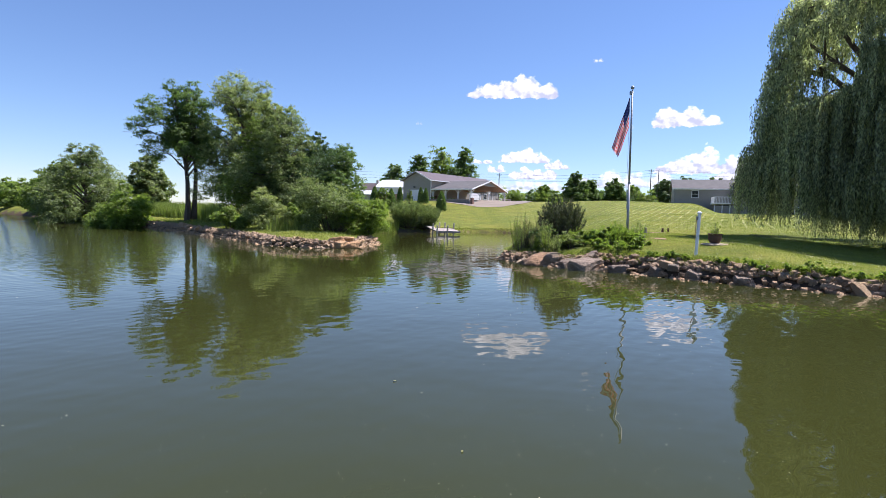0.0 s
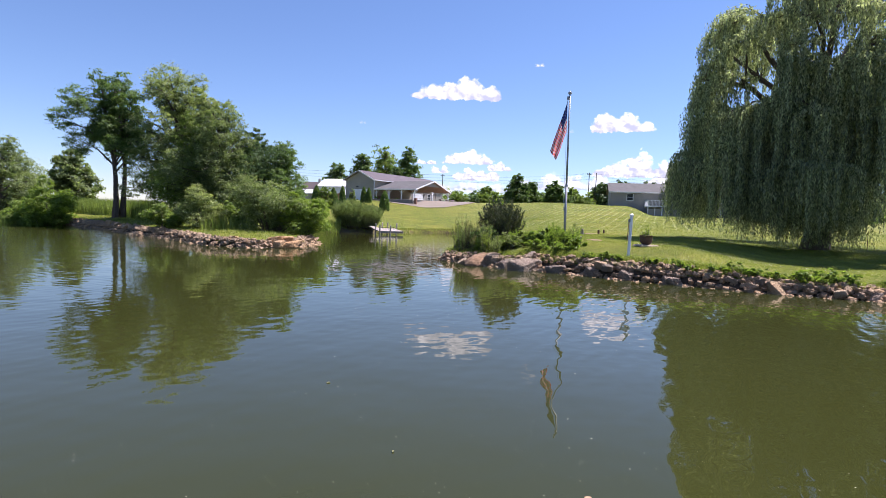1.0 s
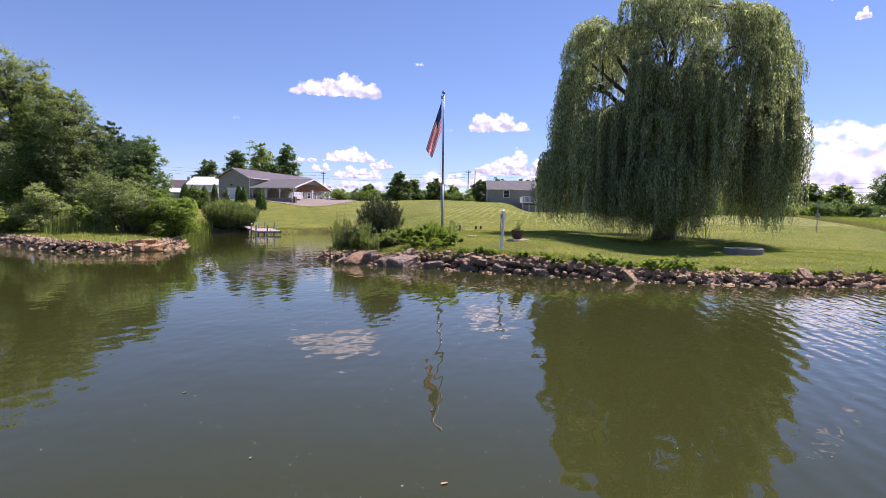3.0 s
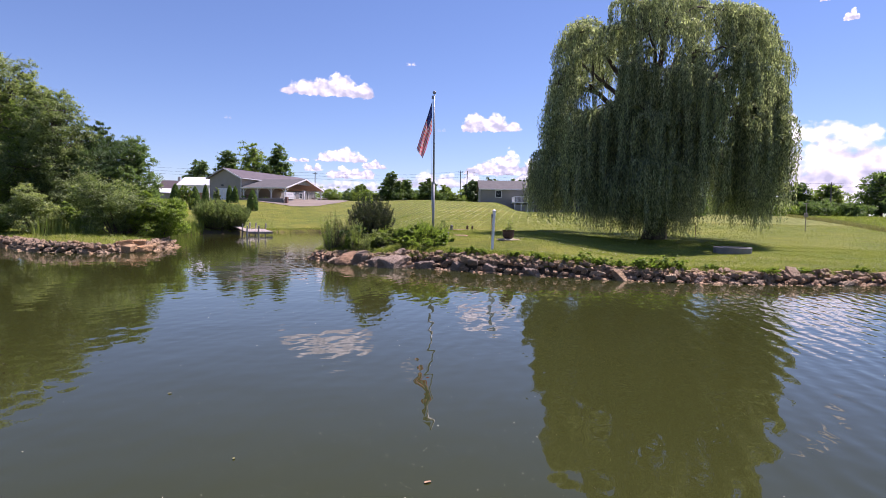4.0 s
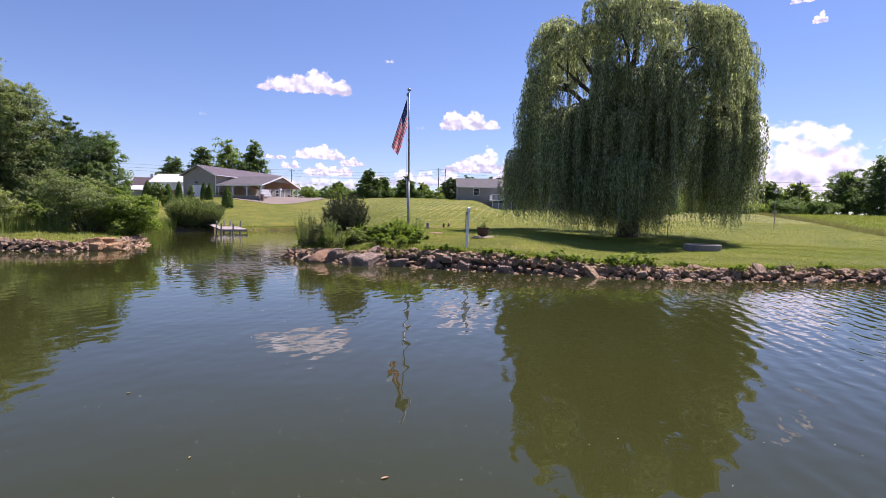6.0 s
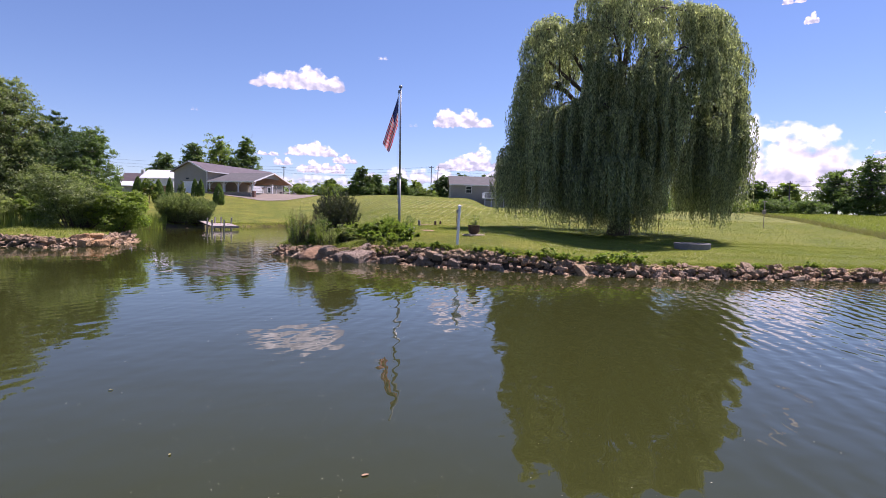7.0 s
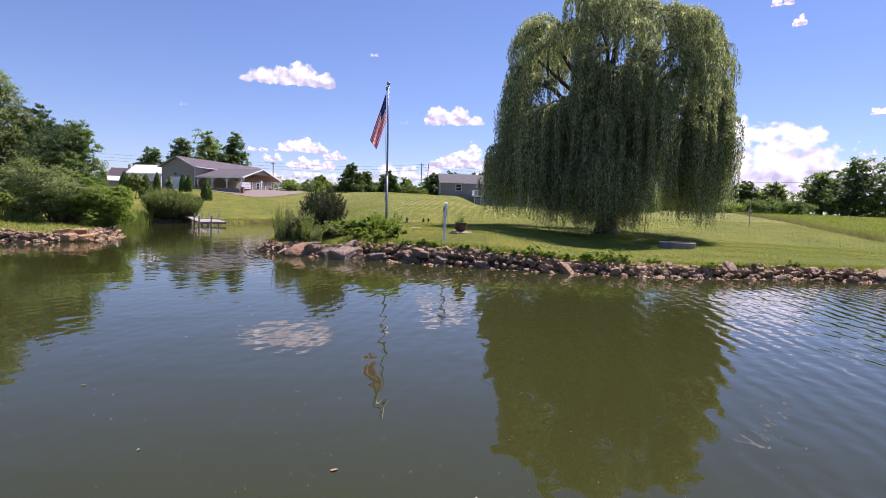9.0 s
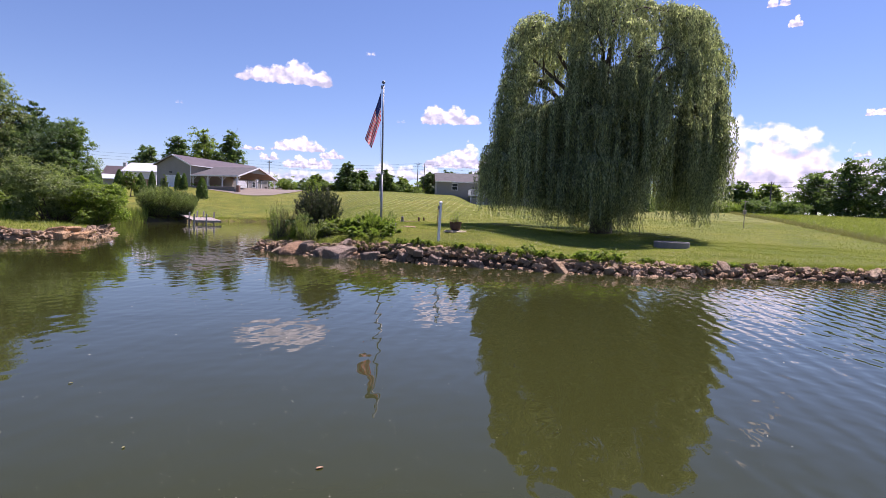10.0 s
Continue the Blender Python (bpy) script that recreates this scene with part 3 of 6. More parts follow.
def willow(at, seed):
    """A weeping willow: heavy trunk, arching boughs, and umbrella-shaped clumps of hanging tresses."""
    rng, fine = np.random.default_rng(seed), np.random.default_rng(seed + 100)
    x, y = at
    # local axes: x along the bank to the right, y away from the water
    t = thing("weeping_willow", pose(x, y, gz(x, y), 0, 0, -37.9), "huge weeping willow with curtains of hanging grey-green leaves on the lawn", "tree")
    HZ = [0.0, 2.0, 4.8, 5.6, 8.0, 10.0, 11.5, 12.6, 13.4, 14.2]
    LEFT = [6.7, 7.0, 6.9, 6.0, 6.0, 6.0, 5.6, 4.8, 3.2, 0.5]
    RIGHT = [5.5, 5.7, 5.7, 5.7, 5.7, 5.9, 5.6, 4.6, 3.4, 0.6]

    def reach(z, ang):
        side = 0.5 + 0.5 * math.cos(ang)
        return float(np.interp(z, HZ, LEFT) * (1 - side) + np.interp(z, HZ, RIGHT) * side)

    bm = bmesh.new()
    add_rod(bm, (0, 0, -0.3), (0.1, 0, 1.2), 0.74, 0.52, 12)
    add_rod(bm, (0.1, 0, 1.15), (0, 0, 3.0), 0.52, 0.46, 12)
    limbs = []

    def limb(e, r0, bow=1.0):
        p0 = Vector((0.03, 0, 2.6 + 0.14 * e.z))
        pts = [p0.lerp(e, q) + Vector((0, 0, bow * (0.22 * e.length) * q * (1 - q) * 1.9)) for q in (0, 0.2, 0.4, 0.6, 0.8, 1.0)]
        for q in range(1, 5):
            pts[q] += Vector(rng.normal(size=3)) * 0.16
        for q in range(5):
            add_rod(bm, pts[q], pts[q + 1], r0 * (1 - 0.17 * q), r0 * (1 - 0.17 * (q + 1)), 7)
        limbs.extend(pts[1:])

    for k in range(16):
        ang = k * 2.399963
        top = 6.6 + 6.0 * ((k * 7) % 16) / 15
        R = reach(top, ang) * rng.uniform(0.62, 0.84)
        limb(Vector((R * math.cos(ang), R * math.sin(ang), top)), 0.25)
    limb(Vector((-5.6, -1.0, 8.9)), 0.25, 1.4)
    limb(Vector((-5.2, -1.6, 10.6)), 0.2, 1.0)
    limb(Vector((5.4, -1.5, 7.4)), 0.2, 1.0)
    cs, tops = [], []

    def clump(cx, cy, zt, r, low, cords, thick=7, short=0.55):
        """An umbrella of twigs from which bundles of leafy strands hang down to the height low."""
        hub = Vector((cx, cy, zt))
        near = min(limbs, key=lambda q: (q - hub).length + 0.8 * max(0, q.z - zt))
        mid = near.lerp(hub, 0.55) + Vector((0, 0, 0.3))
        add_rod(bm, near, mid, 0.075, 0.045, 5)
        add_rod(bm, mid, hub - Vector((0, 0, 0.15)), 0.045, 0.02, 5)
        out = np.array([cx, cy])
        out = out / (np.linalg.norm(out) + 0.3)
        for c in range(cords):
            w, q = c * 2.399963 + fine.uniform(-0.4, 0.4), math.sqrt((c + 0.6) / cords)
            o = np.array([math.cos(w), math.sin(w)]) * r * q
            tip = hub.copy() + Vector((o[0] * 0.8, o[1] * 0.8, 0.12 - 0.4 * q * q * r))
            if c % 2 == 0:
                add_rod(bm, hub - Vector((0, 0, 0.15)), tip, 0.018, 0.008, 3)
            reach_down = (zt - low) * fine.uniform(short, 1.0) ** (1.0 if q > 0.5 else 2.0)
            for j in range(thick):
                ln = max(0.35, reach_down * (1.0 if j == 0 else fine.uniform(0.4, 1.0)))
                m = int(ln / 0.09) + 3
                s = np.linspace(0, 1, m)
                b = np.array([cx, cy]) + o * 0.8 + fine.normal(size=2) * 0.075
                arch = np.minimum(1, s * ln / 0.5)
                sway = 0.06 * np.sin(s * fine.uniform(3, 7) + fine.uniform(0, 6.3))
                px = b[0] + (o[0] * 0.22 + out[0] * 0.25) * arch ** 0.6 + sway
                py = b[1] + (o[1] * 0.22 + out[1] * 0.25) * arch ** 0.6 + sway * 0.6
                pz = tip.z + 0.16 * np.sin(math.pi * arch) * (1 - s) - ln * s ** 1.12 - 0.05 * fine.random()
                cs.append(np.stack([px, py, np.maximum(pz, 0.1 + 0.1 * fine.random())], 1) + fine.normal(size=(m, 3)) * 0.035)
        n = int(210 * r)
        w, q = fine.uniform(0, 6.283, n), np.sqrt(fine.random(n))
        tops.append(np.stack([cx + r * 0.95 * q * np.cos(w), cy + r * 0.95 * q * np.sin(w), zt + 0.16 - 0.42 * q * q * r + fine.normal(size=n) * 0.1], 1))

    def window_z(lx, z, low):
        """Openings in the crown where the sky and the field show through."""
        if -3.9 < lx < -1.7 and low < 9.0 and z > 7.6:
            return max(low, 9.0)
        return low

    # tiers from the crest down: height, reach, how many, width, how deep the tresses fall
    for z0, inset, count, r0, fall in ((12.4, 0.45, 10, 1.1, 2.2), (12.1, 0.86, 12, 1.05, 2.4), (10.9, 0.9, 15, 1.05, 2.6), (9.5, 0.93, 15, 1.05, 2.8), (8.0, 0.94, 18, 1.05, 4.2), (6.4, 0.95, 15, 1.05, 5.0), (8.6, 0.5, 6, 1.0, 3.4)):
        for k in range(count):
            ang = 6.2832 * (k + rng.uniform(-0.3, 0.3)) / count + z0
            z = z0 + rng.uniform(-0.8, 0.6)
            r = r0 * rng.uniform(0.75, 1.25)
            R = max(0.3, reach(z - 0.5, ang) * inset * rng.uniform(0.9, 1.06) - 0.25 * r)
            cx, cy = R * math.cos(ang), R * math.sin(ang)
            if rng.random() < (0.5 if cy > 1.0 else 0.08):
                continue
            low = window_z(cx, z, z - fall * rng.uniform(0.7, 1.3))
            if low > z - 0.6:
                continue
            if -3.7 < cx < -1.8 and 7.2 < z < 9.3:
                z, low = 6.9, 3.4
            clump(cx, cy, z, r, max(low, 0.4), int(15 * r), 9)
    # the lowest skirt, hanging free over the lawn
    for k in range(30):
        ang = 6.2832 * (k + rng.uniform(-0.3, 0.3)) / 30
        z = rng.uniform(3.4, 6.6)
        r = rng.uniform(0.7, 1.1)
        R = reach(z, ang) * rng.uniform(0.86, 1.0) - 0.35 * r
        cx, cy = R * math.cos(ang), R * math.sin(ang)
        if 1.6 < cx < 3.0 or -5.2 < cx < -4.2 and cy > 0 or cy > 2 and rng.random() < 0.4:
            continue
        clump(cx, cy, z, r, rng.uniform(0.25, 0.8) + (0.45 if cx < -3 else 0.1), int(16 * r), 9, 0.72)
    # long inner curtains that reach the ground round the trunk
    for k in range(46):
        cx, cy = rng.uniform(-3.6, 1.5), rng.uniform(-4.6, 0.4)
        if k > 33:
            cx, cy = rng.uniform(3.2, 5.6), rng.uniform(-4.0, 2.0)
        z = rng.uniform(4.8, 8.6) if not (-4.6 < cx < -1.6) else rng.uniform(4.6, 7.0)
        clump(cx, cy, z, rng.uniform(0.7, 1.1), rng.uniform(0.05, 0.3) if k <= 33 else rng.uniform(0.4, 1.2), 13, 9, 0.72)
    for k in range(14):
        cx, cy = -1.6 + 0.24 * k, -1.0 - 0.5 * (k % 3)
        clump(cx, cy, rng.uniform(3.2, 5.0), 0.55, 0.02, 9, 10, 0.9)
    # a low bough that reaches out over the lawn towards the house
    limb(Vector((-6.0, -0.6, 4.9)), 0.14, 0.6)
    for cx, cy, z in ((-6.2, -0.9, 4.9), (-6.6, 0.3, 4.5), (-5.9, 0.9, 5.0), (-5.6, -1.9, 4.4)):
        clump(cx, cy, z, 0.75, 0.95, 12, 9, 0.72)
    part("trunk", bm, BARK, t)
    top = np.concatenate(tops)
    tv, tf = leaf_cloud(rng, top, top * 0, 0.07, 1.5)
    c = np.concatenate(cs)
    n = len(c)
    d = rng.normal(size=(n, 3)) * 0.3
    d[:, 2] -= 1.0
    d /= np.linalg.norm(d, axis=1)[:, None]
    b = np.cross(d, rng.normal(size=(n, 3)))
    b /= np.linalg.norm(b, axis=1)[:, None]
    s = rng.uniform(0.055, 0.1, (n, 1)) * np.clip(0.62 + 0.16 * c[:, 2:3], 0.66, 1.0)
    v = np.stack([c - d * s, c + b * s * 0.32, c + d * s, c - b * s * 0.32], 1).reshape(-1, 3)
    v = np.concatenate([v, tv])
    link("crown", mesh_np("crown", v, np.arange(len(v)).reshape(-1, 4)), LEAF_WILLOW, t)
    return t


willow(spot(37.9, 34.5), 7)

# trees on the point beyond the inlet
tree("maple_tree", "tall dark-leaved tree with bare slanting trunk on the grassy point", "tree", spot(-25.3, 54), 12.0, 8.4, 4.8, LEAF_DARK, 11, 37500, 0.079, 30, 0.24, (-1.7, 0), lump=0.105)
tree("maple_tree", "second bare trunk with a thin crown beside the first", "tree", spot(-24.8, 54.3), 10.8, 5.6, 5.6, LEAF_DARK, 111, 17500, 0.079, 16, 0.24, (0.5, 0), lump=0.13)
tree("cottonwood_tree", "tall loose grey-green cottonwood behind the rocky bank", "tree", spot(-20.3, 51), 12.3, 8.6, 1.0, LEAF_POPLAR, 12, 65000, 0.076, 58, 0.26, top=0.7, lump=0.12)
tree("cottonwood_tree", "leafy grey-green cottonwood filling the thicket", "tree", spot(-18.2, 48), 10.4, 6.0, 0.6, LEAF_POPLAR, 121, 32500, 0.079, 34, 0.22, lump=0.14)
tree("tree", "rounded mid-green tree in the thicket on the point", "tree", spot(-16.9, 45), 9.6, 6.4, 0.8, LEAF_GREY, 13, 45000, 0.075, 34, 0.2, lump=0.15)
tree("tree", "dark leafy tree deep in the thicket", "tree", spot(-19.0, 47), 8.2, 6.0, 0.4, LEAF_MID, 113, 30000, 0.083, 26, 0.2, lump=0.16)
tree("pine_tree", "dark bristly pine in the thicket on the point", "tree", spot(-14.2, 46), 7.7, 6.2, 0.5, LEAF_PINE, 14, 40000, 0.071, 30, 0.2, top=0.2, lump=0.14, stretch=1.4, rise=0.8)
tree("pine_tree", "dark dense tree at the end of the thicket", "tree", spot(-11.5, 47), 6.9, 5.4, 0.4, LEAF_DARK, 15, 30000, 0.079, 28, 0.18, lump=0.15)
shrub("shrub", "wide grey-green shrub above the rocky bank", "shrub", spot(-12.2, 36.5), 3.2, 4.6, LEAF_GREY, 16, 32500, 0.062, 24)
shrub("shrub", "bright green bush hanging over the water at the point", "shrub", spot(-9.3, 35.5), 2.4, 3.2, LEAF_BRIGHT, 17, 22500, 0.062, 20)
shrub("shrub", "pale yellow-green bush under the trees", "shrub", spot(-18.0, 38.8), 2.5, 3.2, LEAF_POPLAR, 18, 22500, 0.054, 18)
shrub("shrub", "low leafy green bush under the trees", "shrub", spot(-21.6, 40.0), 1.5, 2.6, LEAF_MID, 118, 8000, 0.085, 9)
shrub("shrub", "low leafy green bush beside the bare trunks", "shrub", spot(-15.2, 38.5), 2.0, 2.4, LEAF_MID, 119, 8000, 0.085, 9)
tree("bank_tree", "broad leafy tree leaning over the river bank", "tree", spot(-33.2, 70), 9.6, 9.4, 0.3, LEAF_GREY, 19, 55000, 0.104, 40, 0.25, lump=0.13)
tree("bank_tree", "leafy tree with drooping branches over the river", "tree", spot(-34.9, 82), 7.8, 7.4, 0.3, LEAF_MID, 191, 22000, 0.15, 30, 0.25, lump=0.14)
shrub("shrub", "bright leafy bush at the river's edge", "shrub", spot(-30.0, 58), 4.6, 4.4, LEAF_BRIGHT, 20, 32500, 0.079, 20)
shrub("shrub", "dark leafy bush at the river's edge", "shrub", spot(-31.2, 60), 4.0, 4.6, LEAF_MID, 120, 30000, 0.079, 18)
tree("tree", "pale feathery tree beyond the meadow", "tree", spot(-28.4, 85), 7.6, 7.0, 0.5, LEAF_GREY, 21, 18000, 0.2, 20, lump=0.18)
for k, (b, d, h, w) in enumerate([(-36.0, 105, 4.6, 8), (-37.2, 135, 4.6, 10), (-38.4, 160, 5.2, 13), (-39.5, 190, 5.2, 15), (-41.0, 220, 5.0, 20)]):
    tree("bank_tree", "far leafy tree on the wooded river bank", "tree", spot(b, d), h, w, 0.3, LEAF_MID, 30 + k, 9000, 0.3, 24, group="trees along the river bank", lump=0.17)

# trees behind the buildings and the lawn
for k, (b, d, h, w, m) in enumerate([(-5.8, 165, 11.2, 7.5, LEAF_DARK), (-3.3, 165, 14.2, 9, LEAF_DARK), (-1.1, 168, 17.2, 12, LEAF_MID), (1.1, 165, 16.4, 9, LEAF_DARK),
                                     (12.2, 135, 7.6, 6.4, LEAF_DARK), (13.6, 137, 5.6, 5.0, LEAF_DARK), (15.8, 140, 6.0, 5.4, LEAF_DARK), (9.2, 142, 4.6, 5.0, LEAF_MID), (17.6, 144, 4.8, 5.0, LEAF_MID), (20.4, 150, 7.2, 6, LEAF_PINE), (22.3, 155, 7.4, 7, LEAF_PINE),
                                     (24.6, 160, 8.4, 7, LEAF_PINE), (26.4, 160, 8.0, 7, LEAF_PINE), (34, 80, 5.8, 6, LEAF_DARK), (37, 85, 6.2, 7, LEAF_DARK), (40.5, 90, 6.2, 7, LEAF_DARK),
                                     (44.5, 118, 6.0, 8, LEAF_DARK), (47.0, 118, 5.6, 6, LEAF_PINE), (49.4, 120, 5.8, 6, LEAF_DARK), (51.6, 122, 5.8, 7, LEAF_MID),
                                     (55.2, 124, 8.2, 9, LEAF_DARK), (57.4, 122, 10.4, 10, LEAF_DARK), (60.2, 122, 11.0, 11, LEAF_DARK), (64.0, 120, 10.6, 12, LEAF_MID)]):
    tree("tree", "leafy tree standing behind the lawn", "tree", spot(b, d), h, w, 0.5, m, 50 + k, 14000 if b < 3 else 9500, 0.0018 * d if b < 3 else 0.0019 * d, 40, group="trees behind the lawn", lump=0.27 if b < 3 else 0.22)
for k, (b, d, h, w) in enumerate([(6.3, 140, 3.6, 6), (8.4, 138, 3.2, 6), (9.6, 138, 3.8, 5), (11, 137, 3.0, 6), (13.8, 138, 3.4, 8), (17.3, 140, 3.2, 8), (18.8, 139, 3.8, 5), (42.5, 108, 2.6, 8), (45.5, 110, 2.5, 8),
                                  (48.3, 112, 2.5, 8), (51.0, 112, 2.8, 8), (53.4, 112, 2.7, 7)]):
    shrub("hedge_shrub", "overgrown green hedge shrub along the field edge", "shrub", spot(b, d), h, w, LEAF_DARK if k % 3 else LEAF_MID, 80 + k, 6500, 0.14, 22, 3.0, group="hedge behind the lawn")


def far_woods(b0, b1, d, h, seed, n):
    """A low uneven belt of distant woods along the fields."""
    rng = np.random.default_rng(seed)
    lobes = []
    for k in range(n):
        b = b0 + (b1 - b0) * (k + rng.uniform(-0.6, 0.6)) / n
        x, y = spot(b, d + rng.uniform(-6, 6))
        r = rng.uniform(1.7, 3.0)
        for q in range(3):
            lobes.append((x + rng.normal() * 1.2, y, gz(x, y) + h * rng.uniform(0.15, 1.0) * rng.uniform(0.5, 1.0), r, r * 0.8))
    c, dd = crown_points(rng, lobes, n * 420)
    v, f = leaf_cloud(rng, c, dd, 0.24)
    tagged(link("far_woods", mesh_np("far_woods", v, f), LEAF_MID), "low belt of distant green woods behind the lawn", "woods", kind="stuff")


far_woods(3.5, 31.0, 172, 4.8, 61, 80)
far_woods(41.0, 68.0, 148, 4.6, 62, 56)
shrub("shrub", "rounded clipped green shrub at the gravel's edge", "shrub", spot(8.9, 126), 2.6, 3.4, LEAF_BRIGHT, 95, 6000, 0.14)
stemmy("willow_shrub", "wide silvery green bush beside the dock at the inlet", "shrub", spot(-4.6, 59.2), 2.9, 3.9, LEAF_GREY, 96, 420, 60, 0.09, bare=0.05)
stemmy("willow_shrub", "green bush beside the dock at the inlet", "shrub", spot(-2.9, 60.2), 2.7, 3.4, LEAF_GREY, 97, 360, 60, 0.09, bare=0.05)


# ---- buildings ----
def gable_wall(pts, thick):
    """A wall panel standing in the plane x = const, given as (y, z) corners."""
    bm = bmesh.new()
    f = poly(bm, [(0, y, z) for y, z in pts])
    r = bmesh.ops.extrude_face_region(bm, geom=[f])
    bmesh.ops.translate(bm, vec=(thick, 0, 0), verts=[v for v in r["geom"] if isinstance(v, bmesh.types.BMVert)])
    bmesh.ops.recalc_face_normals(bm, faces=bm.faces)
    return bm


def moved(bm, m):
    bmesh.ops.transform(bm, matrix=m, verts=bm.verts)
    return bm


def window(parent, m, w, h):
    """A framed double-hung window; local x runs along the wall, -y faces out."""
    fr = bmesh.new()
    for lo, hi in (((-w / 2 - 0.09, -0.06, -0.09), (-w / 2, 0.02, h + 0.09)), ((w / 2, -0.06, -0.09), (w / 2 + 0.09, 0.02, h + 0.09)),
                   ((-w / 2, -0.06, h), (w / 2, 0.02, h + 0.09)), ((-w / 2, -0.06, -0.09), (w / 2, 0.02, 0)), ((-w / 2, -0.045, h / 2 - 0.03), (w / 2, 0.01, h / 2 + 0.03))):
        add_box(fr, lo, hi)
    win = part("window", moved(fr, m), WHITE_PAINT, parent, "white framed window")
    part("pane", moved(box((-w / 2, -0.03, 0), (w / 2, -0.012, h / 2 - 0.03)), m), DARK_GLASS, win)
    part("pane", moved(box((-w / 2, -0.03, h / 2 + 0.03), (w / 2, -0.012, h)), m), DARK_GLASS, win)


def barn_house():
    x, y = spot(-2.2, 112)
    z = gz(x, y)
    t = thing("barn_house", pose(x, y, z, 0, 0, 53.1), "long grey building with brown metal roof and timber porch", "building")
    L, W, E, P = 25.0, 7.2, 4.1, 5.75
    part("gable_wall", gable_wall([(0, -1), (W, -1), (W, E), (W / 2, P), (0, E)], 0.2), GREY_SIDING, t)
    part("gable_wall", moved(gable_wall([(0, -1), (W, -1), (W, E), (W / 2, P), (0, E)], 0.2), Matrix.Translation((L - 0.2, 0, 0))), GREY_SIDING, t)
    # porch stretch of the front wall: tan, and lightened in colour as sunlit
    part("wall", box((0.2, 0, -1), (12.5, 0.2, E)), SUNLIT_TAN_SIDING, t, "tan sided wall under the porch, its colour lightened for sunlight")
    part("wall", box((12.5, 0, -1), (L - 0.2, 0.2, E)), GREY_SIDING, t)
    part("wall", box((0.2, W - 0.2, -1), (L - 0.2, W, E)), GREY_SIDING, t)
    for s in (0, 1):
        ye = -0.45 if s == 0 else W + 0.45
        part("roof", slab([(-0.5, ye, E - 0.1), (L + 0.5, ye, E - 0.1), (L + 0.5, W / 2, P + 0.16), (-0.5, W / 2, P + 0.16)], 0.14), ROOF_METAL, t)
        bm = bmesh.new()
        for k in range(42):
            xx = -0.3 + k * 0.61
            q = [(xx, ye, E - 0.1), (xx + 0.05, ye, E - 0.1), (xx + 0.05, W / 2, P + 0.16), (xx, W / 2, P + 0.16)]
            f = poly(bm, [(a, b, c + 0.035) for a, b, c in q])
        part("roof_ribs", bm, ROOF_METAL, t)
        ob = slab([(-0.53, ye, E - 0.08), (-0.47, ye, E - 0.08), (-0.47, W / 2, P + 0.18), (-0.53, W / 2, P + 0.18)], 0.24)
        part("bargeboard", ob, WHITE_PAINT if s == 0 else GREY_SIDING, t)
    part("gutter", box((-0.4, -0.58, E - 0.24), (L + 0.4, -0.46, E - 0.1)), WHITE_PAINT, t, "white eaves gutter")
    part("downpipe", box((-0.08, -0.12, 0), (0.0, -0.02, E - 0.2)), WHITE_PAINT, t)
    door = part("sliding_door", box((-0.09, 1.3, -0.4), (-0.004, 5.2, 2.15)), WHITE_PAINT, t, "wide white sliding door")
    for k in range(5):
        part("door_rib", box((-0.11, 1.9 + k * 0.65, -0.35), (-0.09, 1.96 + k * 0.65, 2.1)), WHITE_PAINT, door)
    lamp = part("wall_lamp", box((-0.3, 3.9, 2.55), (-0.01, 4.3, 2.8), None, 0.04), DARK_GLASS, t, "dark twin floodlight on the gable")
    # porch wing with open gable
    x0, x1, xm, y1, e, pk = 0.3, 12.3, 6.3, -9.6, 2.4, 4.2
    for s, xe in enumerate((x0 - 0.4, x1 + 0.4)):
        sl = (pk - e) / (xm - x0)
        ze = e - 0.4 * sl
        part("porch_roof", slab([(xe, y1 - 0.4, ze), (xe, -0.02, ze), (xm, -0.02, pk), (xm, y1 - 0.4, pk)], 0.12), ROOF_SHINGLE, t)
        part("ceiling_boards", slab([(xe + (0.1 if s == 0 else -0.1), y1 - 0.35, ze - 0.15), (xe + (0.1 if s == 0 else -0.1), -0.05, ze - 0.15), (xm, -0.05, pk - 0.15), (xm, y1 - 0.35, pk - 0.15)], 0.03), WOOD_WARM, t, "warm pine ceiling boards")
        part("bargeboard", slab([(xe, y1 - 0.45, ze + 0.02), (xe, y1 - 0.39, ze + 0.02), (xm, y1 - 0.39, pk + 0.02), (xm, y1 - 0.45, pk + 0.02)], 0.26), WHITE_PAINT, t)
        part("fascia", box((xe - 0.03, y1 - 0.4, ze - 0.2), (xe + 0.03, -0.02, ze - 0.01)), WHITE_PAINT, t)
        part("beam", box(((x0 if s == 0 else x1) - 0.1, y1, e - 0.36), ((x0 if s == 0 else x1) + 0.1, -0.02, e - 0.14)), WHITE_PAINT, t)
    swap = Matrix(((0, 1, 0, 0), (1, 0, 0, 0), (0, 0, 1, 0), (0, 0, 0, 1)))
    bm = moved(moved(gable_wall([(x0 + 2.6, e + 0.62), (x1 - 2.6, e + 0.62), (xm, pk - 0.2)], 0.06), swap), Matrix.Translation((0, y1 + 0.05, 0)))
    bmesh.ops.recalc_face_normals(bm, faces=bm.faces)
    part("truss", bm, GREY_SIDING, t)
    part("porch_floor", box((x0 - 0.3, y1 - 0.3, -2.2), (x1 + 0.3, -0.02, 0.02)), CONCRETE, t)
    spots = [(x0, -0.4), (x0, -3.5), (x0, -6.5), (x0, y1 + 0.1), (xm, y1 + 0.1), (x1, y1 + 0.1), (x1, -6.5), (x1, -3.5)]
